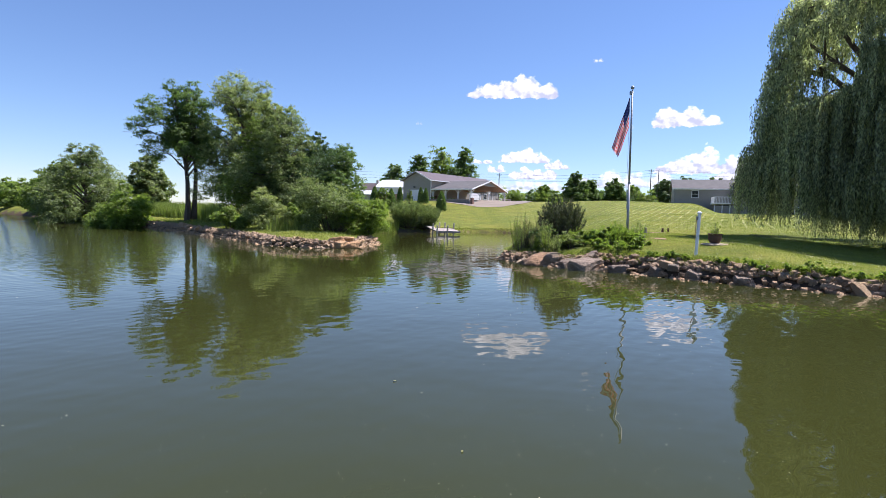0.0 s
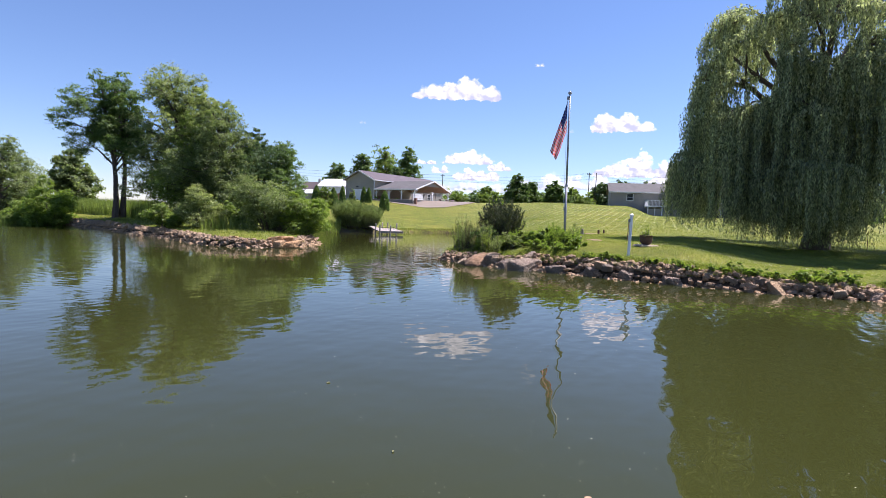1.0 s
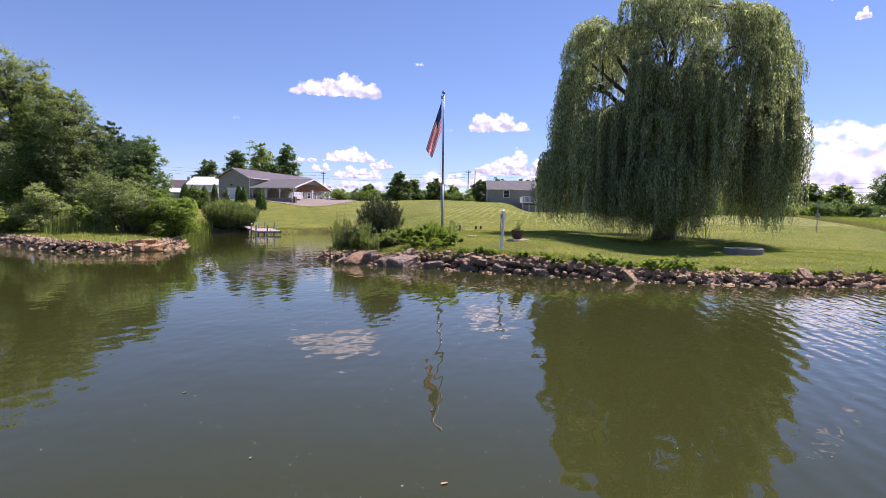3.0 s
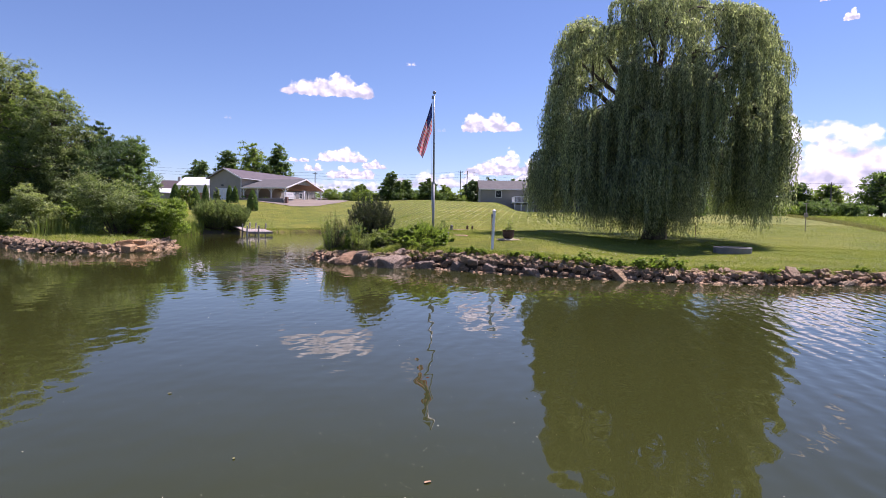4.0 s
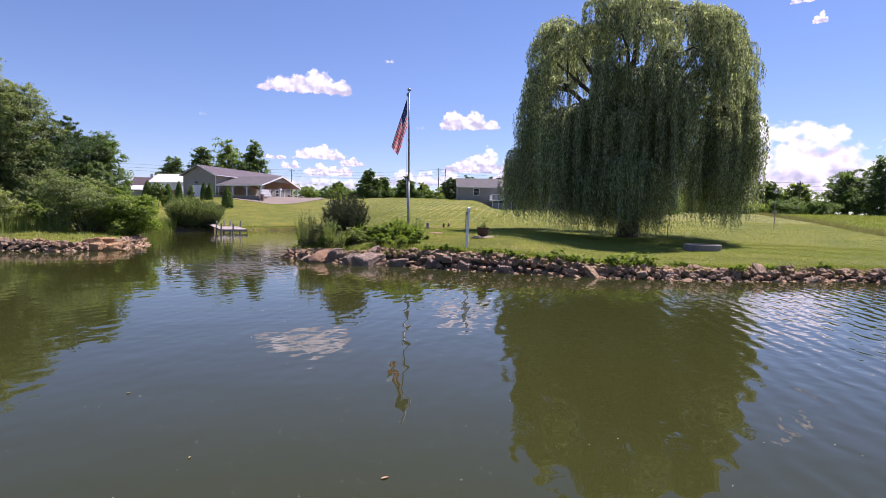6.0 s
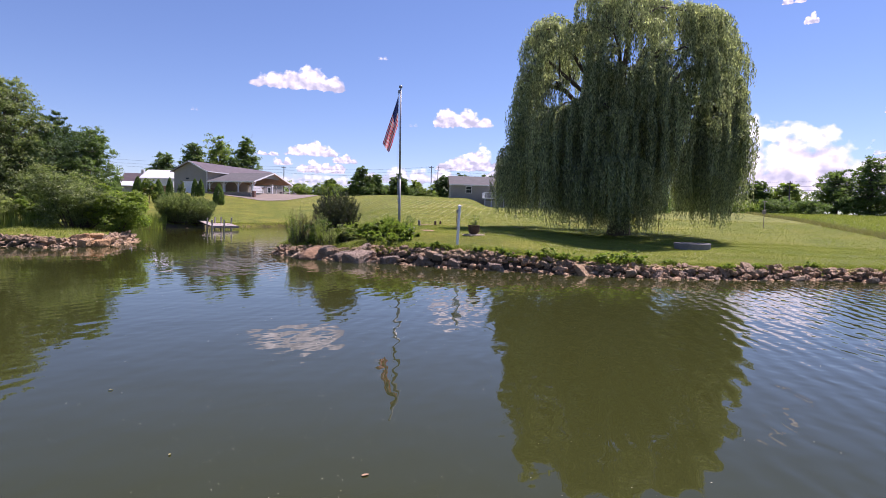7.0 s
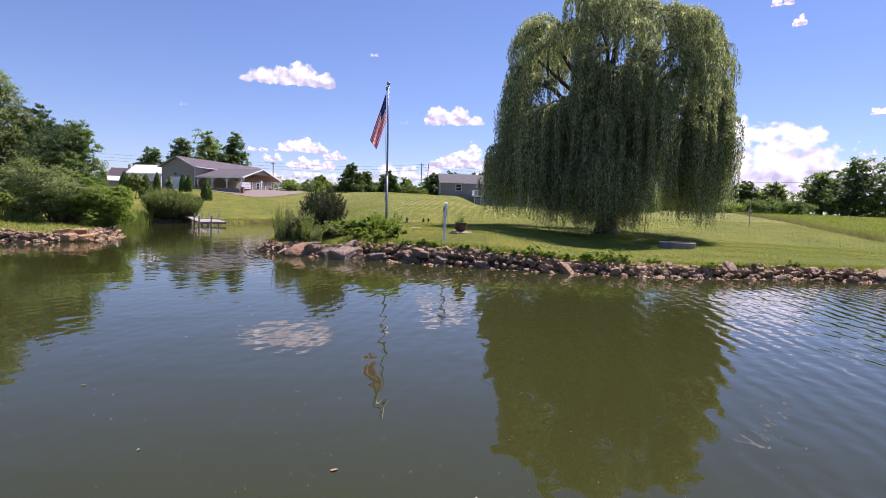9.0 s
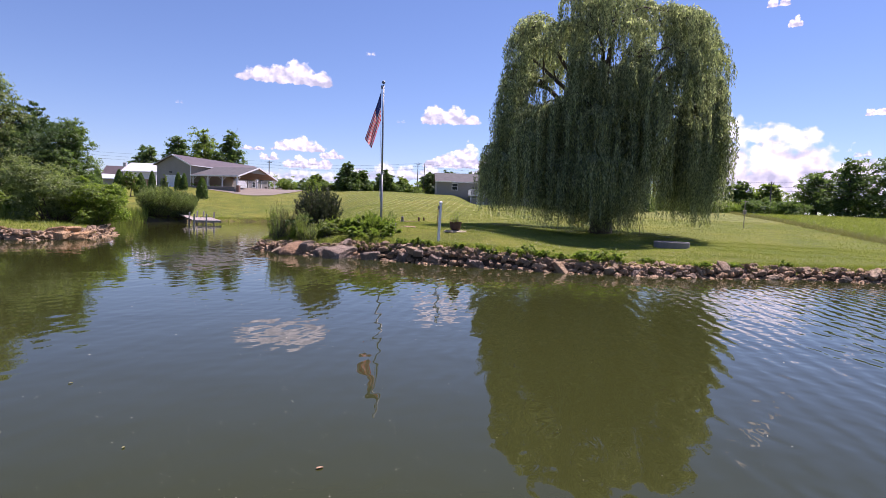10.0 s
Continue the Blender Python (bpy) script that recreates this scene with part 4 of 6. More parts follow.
    for px, py in spots:
        bm = box((px - 0.09, py - 0.09, 0), (px + 0.09, py + 0.09, e - 0.34))
        for dx, dy in (((0, 1), (0, -1)) if px != xm else ((1, 0), (-1, 0))):
            add_rod(bm, (px, py, e - 1.05), (px + dx * 0.7, py + dy * 0.7, e - 0.36), 0.06, 0.06, 4)
        if px == x0 and py == y1 + 0.1 or px == x1 and py == y1 + 0.1:
            s = 1 if px == x0 else -1
            add_rod(bm, (px, py, e - 1.05), (px + s * 0.7, py, e - 0.36), 0.06, 0.06, 4)
        part("porch_post", bm, WHITE_PAINT, t, "white timber post with braces")
    # doors on the front wall under the porch
    part("door", box((4.2, -0.06, 0), (5.2, -0.004, 2.05)), WHITE_PAINT, t)
    gd = part("garage_door", box((13.4, -0.06, 0), (17.2, -0.004, 2.3)), WHITE_PAINT, t, "white panelled garage door")
    for k in range(3):
        part("panel_joint", box((13.4, -0.075, 0.55 + k * 0.57), (17.2, -0.062, 0.58 + k * 0.57)), GREY_SIDING, gd)
    window(t, pose(19.5, -0.02, 1.0), 1.1, 1.1)
    part("wainscot", box((0.3, -0.1, 0), (3.9, -0.012, 1.0)), BRICK, t, "brown brick lower wall")


barn_house()


def in_house(x, y):
    """A place in the barn house's own axes, on the ground."""
    bx, by = spot(-2.2, 112)
    c, s = math.cos(radians(53.1)), math.sin(radians(53.1))
    return bx + c * x - s * y, by + s * x + c * y


HOUSE_Z = gz(*spot(-2.2, 112))
wx, wy = in_house(-1.6, -0.6)
wall_low = thing("garden_wall", pose(wx, wy, HOUSE_Z, 0, 0, 53.1), "low dark stone garden wall in front of the porch", "garden wall")
for k in range(14):
    for j in range(4):
        part("block", box((-0.15, -0.72 * (k + 1) + 0.02 + 0.2 * (j % 2), -1.2 + j * 0.36), (0.15, -0.72 * k + 0.2 * (j % 2), -1.2 + j * 0.36 + 0.34), None, 0.015), CONCRETE, wall_low)
part("end_pillar", box((-0.25, -10.75, -1.6), (0.25, -10.25, 0.5), None, 0.03), BRICK, wall_low)
for k in range(5):
    shrub("porch_plant", "small leafy plant in the bed by the porch", "plant", in_house(-0.8, -1.5 - 1.6 * k), 0.75, 1.0, LEAF_DARK, 300 + k, 900, 0.09, 5, group="plants along the porch")
qx, qy = in_house(9.4, -11.0)
bench = thing("planter_bench", pose(qx, qy, gz(qx, qy), 0, 0, 53.1), "low dark wooden bench with flower pots by the porch posts", "bench")
part("seat", box((-2.6, -0.3, 0.34), (2.6, 0.3, 0.44)), WOOD_GREY, bench)
for sx in (-2.3, 0, 2.3):
    part("leg", box((sx - 0.08, -0.26, -0.1), (sx + 0.08, 0.26, 0.34)), WOOD_GREY, bench)


def farm_shed(name, label, at, turn, w, d, e, p, wall, roof, lift=0.0):
    """A plain gabled shed; local x along the ridge."""
    x, y = at
    t = thing(name, pose(x, y, gz(x, y) + lift, 0, 0, turn), label, "building")
    part("gable_wall", gable_wall([(0, -1.5), (d, -1.5), (d, e), (d / 2, p), (0, e)], 0.15), wall, t)
    part("gable_wall", moved(gable_wall([(0, -1.5), (d, -1.5), (d, e), (d / 2, p), (0, e)], 0.15), Matrix.Translation((w - 0.15, 0, 0))), wall, t)
    part("wall", box((0.15, 0, -1.5), (w - 0.15, 0.15, e)), wall, t)
    part("wall", box((0.15, d - 0.15, -1.5), (w - 0.15, d, e)), wall, t)
    for ye in (-0.35, d + 0.35):
        part("roof", slab([(-0.35, ye, e - 0.12), (w + 0.35, ye, e - 0.12), (w + 0.35, d / 2, p + 0.12), (-0.35, d / 2, p + 0.12)], 0.14), roof, t)
    return t


sh = farm_shed("white_shed", "white metal shed with a white roof", spot(-7.6, 128), -24, 6.6, 6.0, 3.3, 4.9, WHITE_METAL, WHITE_METAL)
window(sh, pose(3, -0.02, 1.0), 0.9, 0.9)
fh = farm_shed("farmhouse", "low brown-roofed house with a pale chimney", spot(-9.2, 138), -12, 8.0, 6.0, 2.6, 4.5, GREY_SIDING, ROOF_METAL)
part("chimney", box((3.8, 0.6, 2.0), (4.35, 1.15, 5.3), None, 0.04), PALE_WOOD, fh, "pale rendered chimney")
farm_shed("low_shed", "low shed with a pale flat roof behind the bushes", spot(-10.4, 118), -8, 5.0, 3.2, 1.6, 2.2, GREY_SIDING, WHITE_METAL)
fence = thing("board_fence", pose(*spot(-8.4, 120), gz(*spot(-8.4, 120)), 0, 0, -4), "tan wooden board fence beside the sheds", "fence")
for k in range(18):
    part("board", box((k * 0.35, 0, 0), (k * 0.35 + 0.33, 0.04, 1.5 + 0.03 * (k % 3))), WOOD_WARM, fence)


def grey_house():
    x, y = spot(21.2, 108)
    z = gz(x, y) + 0.1
    t = thing("house", pose(x, y, z, 0, 0, -18), "grey sided house with grey shingle roof and white deck", "house")
    L, D, E, P = 9.6, 8.0, 2.55, 4.25
    part("wall", box((0, 0, -3.2), (L, 0.2, E)), GREY_SIDING, t)
    part("wall", box((0, D - 0.2, -3.2), (L, D, E)), GREY_SIDING, t)
    part("gable_wall", gable_wall([(0.2, -3.2), (D - 0.2, -3.2), (D - 0.2, E), (D / 2, P), (0.2, E)], 0.2), GREY_SIDING, t)
    part("gable_wall", moved(gable_wall([(0.2, -3.2), (D - 0.2, -3.2), (D - 0.2, E), (D / 2, P), (0.2, E)], 0.2), Matrix.Translation((L - 0.2, 0, 0))), GREY_SIDING, t)
    for ye in (-0.4, D + 0.4):
        part("roof", slab([(-0.4, ye, E - 0.1), (L + 0.4, ye, E - 0.1), (L + 0.4, D / 2, P + 0.08), (-0.4, D / 2, P + 0.08)], 0.16), ROOF_SHINGLE, t)
    part("fascia", box((-0.4, -0.46, E - 0.26), (L + 0.4, -0.41, E - 0.08)), WHITE_PAINT, t)
    window(t, pose(3.4, -0.02, 0.95), 1.0, 1.15)
    # taller wing stepping down the slope, towards the water
    X0, X1, Y0 = 8.2, 22.0, -6.5
    part("wing_wall", box((X0 + 1.6, Y0, -3.2), (X1, Y0 + 0.2, 2.5)), GREY_SIDING, t)
    part("wing_wall", box((X0 + 1.6, Y0 + 0.2, -3.2), (X0 + 1.8, 3.0, 2.5)), GREY_SIDING, t)
    part("wing_wall", box((X1 - 0.2, Y0 + 0.2, -3.2), (X1, 3.0, 2.5)), GREY_SIDING, t)
    part("wing_roof", slab([(X0 + 1.2, Y0 - 0.4, 2.4), (X1 + 0.4, Y0 - 0.4, 2.4), (X1 + 0.4, -1.6, 4.1), (X0 + 1.2, -1.6, 4.1)], 0.16), ROOF_SHINGLE, t)
    part("wing_roof", slab([(X0 + 1.2, 3.3, 2.4), (X1 + 0.4, 3.3, 2.4), (X1 + 0.4, -1.6, 4.1), (X0 + 1.2, -1.6, 4.1)], 0.16), ROOF_SHINGLE, t)
    for k in range(4):
        window(t, pose(12 + k * 2.9, Y0 - 0.02, 0.6), 1.1, 1.3)
        window(t, pose(12 + k * 2.9, Y0 - 0.02, -2.2), 1.2, 1.5)
    part("patio_door", box((16.0, Y0 - 0.05, -3.0), (17.6, Y0 - 0.004, -0.9)), DARK_GLASS, t)
    # deck between the wings
    a0, a1, b0, b1 = 5.9, 9.5, -5.0, -0.05
    part("deck_floor", box((a0, b0, -0.25), (a1, b1, -0.05)), WHITE_PAINT, t)
    part("top_rail", box((a0, b0, 0.85), (a1, b0 + 0.1, 0.95)), WHITE_PAINT, t)
    part("top_rail", box((a0, b0 + 0.1, 0.85), (a0 + 0.1, b1, 0.95)), WHITE_PAINT, t)
    for k in range(16):
        part("baluster", box((a0 + 0.1 + k * 0.225, b0 + 0.03, -0.05), (a0 + 0.15 + k * 0.225, b0 + 0.07, 0.85)), WHITE_PAINT, t)
        part("baluster", box((a0 + 0.03, b0 + 0.3 + k * 0.29, -0.05), (a0 + 0.07, b0 + 0.35 + k * 0.29, 0.85)), WHITE_PAINT, t)
    for k in range(4):
        xx = a0 + k * 1.15
        part("deck_post", box((xx, b0, -3.0), (xx + 0.15, b0 + 0.15, -0.25)), WHITE_PAINT, t)
    for k in range(3):
        part("lattice_panel", box((a0 + 0.15 + k * 1.15, b0 + 0.05, -2.6), (a0 + 1.15 + k * 1.15, b0 + 0.1, -0.6)), GREY_SIDING, t)


grey_house()

# evergreen cones round the barn house
def arborvitae(b, d, h, w, seed):
    rng = np.random.default_rng(seed)
    x, y = spot(b, d)
    t = thing("arborvitae", pose(x, y, gz(x, y)), "narrow clipped dark green evergreen cone", "shrub", "evergreen cones by the building")
    part("trunk", rod((0, 0, -0.1), (0, 0, h * 0.7), 0.07, 0.03, 6), BARK, t)
    n = 2600
    u = rng.random(n) ** 0.8
    a = rng.uniform(0, 2 * math.pi, n)
    r = w / 2 * np.sin(np.clip(1 - u, 0, 1) ** 0.75 * 1.75) * rng.uniform(0.75, 1.05, n)
    c = np.stack([r * np.cos(a), r * np.sin(a), 0.05 + u * h * 0.97], 1)
    v, f = leaf_cloud(rng, c, np.stack([np.cos(a), np.sin(a), 0 * a], 1), 0.14, 1.1, -1.6)
    link("foliage", mesh_np("foliage", v, f), LEAF_DARK, t)


for k, (b, d, h, w) in enumerate([(-7.85, 90, 3.6, 1.5), (-6.2, 90, 3.3, 1.6), (-3.2, 105, 2.9, 1.1), (-2.7, 105, 2.8, 1.1), (-1.15, 90, 3.1, 1.55), (-9.5, 104, 3.2, 1.4), (-5.3, 98, 3.4, 1.1)]):
    arborvitae(b, d, h, w, 400 + k)
tree("young_tree", "small slender tree with a forked trunk on the lawn", "tree", spot(-7.0, 89), 3.7, 2.0, 1.0, LEAF_MID, 410, 3500, 0.12, 10, 0.07)
shrub("shrub", "loose pale bush against the building's gable", "shrub", spot(-4.3, 98), 2.9, 1.5, LEAF_GREY, 411, 4000, 0.12, 9)


def ground_patch(name, label, category, b0, b1, near, far, mat, lift, nb=60, nr=14):
    """A sheet laid on the ground between two ranges that change with the bearing."""
    V = []
    for i in range(nb + 1):
        b = b0 + (b1 - b0) * i / nb
        r0, r1 = np.interp(b, *zip(*near)), np.interp(b, *zip(*far))
        for j in range(nr + 1):
            V.append(spot(b, r0 + (r1 - r0) * j / nr))
    V = np.array(V)
    z = ground_z(V) + lift
    i, j = np.meshgrid(np.arange(nb), np.arange(nr), indexing="ij")
    k = i * (nr + 1) + j
    f = np.stack([k, k + 1, k + nr + 2, k + nr + 1], -1).reshape(-1, 4)[:, ::-1]
    ob = link(name, mesh_np(name, np.concatenate([V, z[:, None]], 1), f), mat)
    return tagged(ob, label, category, kind="structure")


ground_patch("gravel_drive", "pale pinkish gravel yard round the porch", "gravel drive", -1.9, 10.5,
             [(-1.9, 109), (0, 105), (2.5, 100), (5, 100), (7, 104), (9, 114), (10.5, 127)], [(-1.9, 111), (0, 113), (3, 125), (6, 133), (8, 134), (10.5, 130)], GRAVEL, 0.06)

# ---- clouds, far behind everything ----
def cloud(az, el, w, h, lumps, puff, seed, thin=0.0, dist=3200):
    """One cumulus, w by h degrees; lumps are its domes: place along it, half width, height."""
    b = radians(az)
    W, H = 2 * dist * math.tan(radians(w / 2)) * 1.12, 2 * dist * math.tan(radians(h / 2)) * 1.22
    x0, x1, z0, z1 = -0.65 * W, 0.65 * W, -0.72 * H, 0.78 * H
    me = bpy.data.meshes.new("cloud")
    me.from_pydata([(x0, 0, z0), (x1, 0, z0), (x1, 0, z1), (x0, 0, z1)], [], [(0, 1, 2, 3)])
    uv = me.uv_layers.new(name="UVMap")
    for i, c in enumerate(((-0.15, -0.22), (1.15, -0.22), (1.15, 1.28), (-0.15, 1.28))):
        uv.data[i].uv = c
    me.materials.append(cloud_material(lumps, puff * H, seed, thin))
    ob = new("cloud_backdrop", me)
    ob.matrix_basis = pose(dist * math.sin(b), dist * math.cos(b), 1.8 + dist * math.tan(radians(el + 0.3)), 0, 0, -az)
    tagged(ob, "white fair-weather cumulus cloud in the blue sky", "cloud", kind="structure")


DOME = [(0.3, 0.28, 0.62), (0.56, 0.3, 0.95), (0.78, 0.22, 0.5)]
TAIL = [(0.6, 0.22, 1.0), (0.42, 0.26, 0.8), (0.8, 0.2, 0.5), (0.24, 0.24, 0.5), (0.08, 0.12, 0.22)]
FLAT = [(0.3, 0.3, 0.75), (0.7, 0.28, 0.85)]
BAND = [(0.14, 0.2, 0.5), (0.36, 0.24, 0.85), (0.62, 0.24, 0.65), (0.86, 0.2, 0.8)]
HEAP = [(0.16, 0.26, 1.15), (0.42, 0.22, 1.08), (0.64, 0.24, 0.86), (0.86, 0.24, 0.66), (0.5, 0.6, 0.6), (0.0, 0.3, 1.0)]
for k, c in enumerate([(6.27, 12.72, 8.6, 2.4, TAIL, 0.5), (21.96, 9.66, 5.9, 2.1, [(0.3, 0.28, 0.85), (0.62, 0.28, 0.8), (0.85, 0.16, 0.4)], 0.5), (7.26, 6.02, 5.4, 1.5, DOME, 0.5),
                       (4.52, 4.67, 1.9, 0.85, FLAT, 0.6), (8.19, 4.36, 4.2, 1.4, BAND, 0.5), (10.44, 5.14, 2.6, 0.95, DOME, 0.6), (3.12, 5.3, 2.3, 0.45, FLAT, 0.8),
                       (8.65, 3.2, 9.8, 1.5, BAND, 0.6, 0.25), (23.53, 5.5, 7.0, 2.2, [(0.55, 0.26, 0.98), (0.3, 0.28, 0.6), (0.84, 0.2, 0.7), (0.08, 0.12, 0.3)], 0.42),
                       (16.7, 4.0, 8.4, 2.0, BAND, 0.45, 0.15), (29.5, 4.6, 9.0, 3.0, BAND, 0.4), (14.02, 14.81, 1.1, 0.5, FLAT, 0.8, 0.45), (-3.3, 8.9, 0.7, 0.4, FLAT, 0.8, 0.6), (17.17, 8.63, 1.0, 0.4, FLAT, 0.8, 0.6),
                       (19.6, 8.9, 0.8, 0.4, FLAT, 0.8, 0.6), (52.67, 5.2, 12.6, 6.4, HEAP, 0.3), (63.5, 4.2, 12.0, 4.0, BAND, 0.4), (58.6, 9.05, 1.7, 0.7, FLAT, 0.7), (57.94, 5.81, 1.5, 0.7, FLAT, 0.7, 0.3),
                       (51.22, 18.3, 2.0, 0.95, FLAT, 0.6), (52.58, 16.62, 1.2, 1.0, DOME, 0.6)]):
    cloud(*c[:6], k + 1, *c[6:])


# ---- stony banks ----
def stone_mesh(rng, squash, points=5):
    """An angular block with broken corners: a skewed slab with some corners knocked off."""
    bm = bmesh.new()
    for sx in (-1, 1):
        for sy in (-1, 1):
            for sz in (-1, 1):
                c = np.array([sx * rng.uniform(0.72, 1.12), sy * rng.uniform(0.6, 0.98), sz * squash * rng.uniform(0.6, 1.0)])
                if rng.random() < 0.75:
                    cut = rng.uniform(0.25, 0.75, 3)
                    for a in range(3):
                        q = c.copy()
                        q[a] *= 1 - cut[a]
                        bm.verts.new(q)
                else:
                    bm.verts.new(c)
    for q in range(points):
        v = Vector(rng.normal(size=3)).normalized()
        bm.verts.new((v.x * rng.uniform(0.9, 1.15), v.y * rng.uniform(0.8, 1.05), v.z * squash * rng.uniform(0.8, 1.15)))
    r = bmesh.ops.convex_hull(bm, input=bm.verts)
    bmesh.ops.delete(bm, geom=[g for g in r["geom_interior"] if isinstance(g, bmesh.types.BMVert)], context="VERTS")
    bmesh.ops.recalc_face_normals(bm, faces=bm.faces)
    me = bpy.data.meshes.new("rock")
    bm.to_mesh(me)
    bm.free()
    return me


def along(line, s):
    """The place at the share s of a polyline, and the way inland (to its left-hand normal)."""
    p = np.array(line)
    seg = np.hypot(*np.diff(p, axis=0).T)
    cum = np.concatenate([[0], np.cumsum(seg)])
    t = s * cum[-1]
    i = min(len(seg) - 1, int(np.searchsorted(cum, t, side="right") - 1))
    u = (t - cum[i]) / seg[i]
    d = (p[i + 1] - p[i]) / seg[i]
    return p[i] + (p[i + 1] - p[i]) * u, np.array([-d[1], d[0]])


RIGHT_BANK = [(2.2, 24.7), (4.2, 21.3), (5.8, 20.4), (8.1, 17.8), (10.4, 15.9), (12.9, 14.4), (15.5, 13.5), (18.7, 12.9), (21.3, 11.6), (26, 9.8)]
LEFT_BANK = [(-28, 51.5), (-18.8, 41), (-11.6, 33), (-9.5, 29.6), (-6.7, 28.6), (-5.0, 30.5), (-4.4, 34.8)]


def rock_bank(name, label, line, count, mat, seed, size, pebbles, rubble):
    rng = np.random.default_rng(seed)
    bank = thing(name, pose(0, 0, 0), label, "rock bank", kind="structure")
    shapes = [stone_mesh(rng, rng.uniform(0.5, 0.85)) for k in range(16)]
    for me in shapes:
        me.materials.append(mat)
    cell = {}

    def lay(c):
        key = (round(c[0] * 5), round(c[1] * 5))
        if key not in cell:
            cell[key] = max(-0.05, gz(key[0] / 5, key[1] / 5))
        return cell[key]

    for k in range(count):
        s = rng.random()
        p, nrm = along(line, s)
        q = rng.random()
        r = size * rng.choice([0.4, 0.65, 0.95, 1.4, 2.1], p=[0.3, 0.3, 0.22, 0.12, 0.06])
        if math.sin(s * 37) + 0.6 * math.sin(s * 91) > 0.5:
            q *= 0.45
        r *= 1.0 - 0.22 * min(1, max(0, (s - 0.4) / 0.2))
        c = p + nrm * (-0.2 + 0.58 * q ** 1.3)
        ob = new("rock", shapes[k % 16])
        ob.parent = bank
        zz = lay(c) + rng.uniform(-0.06, 0.03)
        ob.matrix_basis = pose(c[0], c[1], zz + 0.2 * r, *(rng.normal(size=2) * 17), rng.uniform(0, 360)) @ Matrix.Diagonal((r * rng.uniform(0.9, 1.35), r * rng.uniform(0.7, 1.0), r * rng.uniform(0.4, 0.8), 1))
    # small broken stones between and along the waterline
    V, F, m = [], [], 0
    base = np.array([(1, 0.7, -.4), (-1, 0.6, -.5), (-0.8, -.7, -.4), (0.9, -0.6, -.5), (0.7, 0.5, .45), (-0.8, 0.4, .5), (-0.6, -0.6, .4), (0.8, -0.5, .35)])
    for k in range(pebbles):
        p, nrm = along(line, rng.random())
        q = rng.random()
        c = p + nrm * (-0.3 + 0.75 * q)
        r = rng.uniform(0.025, 0.085)
        R = np.array(Euler((*(rng.normal(size=2) * 0.35), rng.uniform(0, 6.28))).to_matrix())
        if k % 4 == 0:
            r *= 1.9
        V.append(base * r @ R.T + np.array([c[0], c[1], lay(c) + 0.01]))
        F += [(m + a, m + b, m + c, m + d) for a, b, c, d in ((3, 2, 1, 0), (4, 5, 6, 7), (0, 1, 5, 4), (1, 2, 6, 5), (2, 3, 7, 6), (3, 0, 4, 7))]
        m += 8
    # rubble packed behind the larger stones
    tri = []
    for me in shapes:
        co = np.array([tuple(q.co) for q in me.vertices])
        tri.append((co, [tuple(f.vertices) for f in me.polygons]))
    RV, RF, m0 = [], [], 0
    for k in range(rubble):
        p, nrm = along(line, rng.random())
        q = rng.random()
        c = p + nrm * (-0.1 + 0.55 * q)
        co, fs = tri[k % 16]
        r = size * rng.uniform(0.3, 0.9)
        R = np.array(Euler((*(rng.normal(size=2) * 0.4), rng.uniform(0, 6.28))).to_matrix())
        RV.append(co * r @ R.T + np.array([c[0], c[1], lay(c) + 0.02]))
        RF += [tuple(i + m0 for i in f) for f in fs]
        m0 += len(co)
    me = bpy.data.meshes.new("rubble")
    me.from_pydata([tuple(a) for a in np.concatenate(RV)], [], RF)
    link("rubble", me, mat, bank)["kind"] = "stuff"
    ob = link("pebbles", mesh_np("pebbles", np.concatenate(V), F), mat, bank)
    ob["kind"] = "stuff"
    return bank


bank_r = rock_bank("rock_bank", "bank of broken reddish-brown stones at the lawn's edge", RIGHT_BANK, 300, ROCK, 71, 0.15, 2600, 800)
bank_l = rock_bank("rock_bank", "bank of broken tan and pink stones on the point", LEFT_BANK, 300, ROCK_TAN, 72, 0.155, 1600, 1300)


def boulder_mesh(seed, mat, rough=0.09, cuts=4, dome=False):
    """A large stone: a broken block whose faces are pitted and cracked, or a worn heap of earth."""
    rng = np.random.default_rng(seed)
    me = stone_mesh(rng, rng.uniform(0.6, 0.8), 3)
    bm = bmesh.new()
    if dome:
        bmesh.ops.create_icosphere(bm, subdivisions=5, radius=1.0)
    else:
        bm.from_mesh(me)
        bmesh.ops.subdivide_edges(bm, edges=bm.edges, cuts=cuts, use_grid_fill=True)
        bmesh.ops.triangulate(bm, faces=bm.faces)
    off = Vector(rng.uniform(-50, 50, 3))
    for v in bm.verts:
        n = noise.fractal(v.co * 1.9 + off, 0.9, 2.1, 5) * rough + noise.noise(v.co * 0.9 + off) * rough * (2.6 if dome else 0.8)
        v.co += v.co.normalized() * n
    me2 = bpy.data.meshes.new("boulder")
    bm.normal_update()
    bm.to_mesh(me2)
    bm.free()
    me2.materials.append(mat)
    return me2


def boulder(bank, shape, b, d, r, flat, turn, z=0.1):
    x, y = spot(b, d)
    ob = new("boulder", shape)
    ob.parent = bank
    ob.matrix_basis = pose(x, y, z, 6, -8, turn) @ Matrix.Diagonal((r, r * 0.7, r * flat, 1))


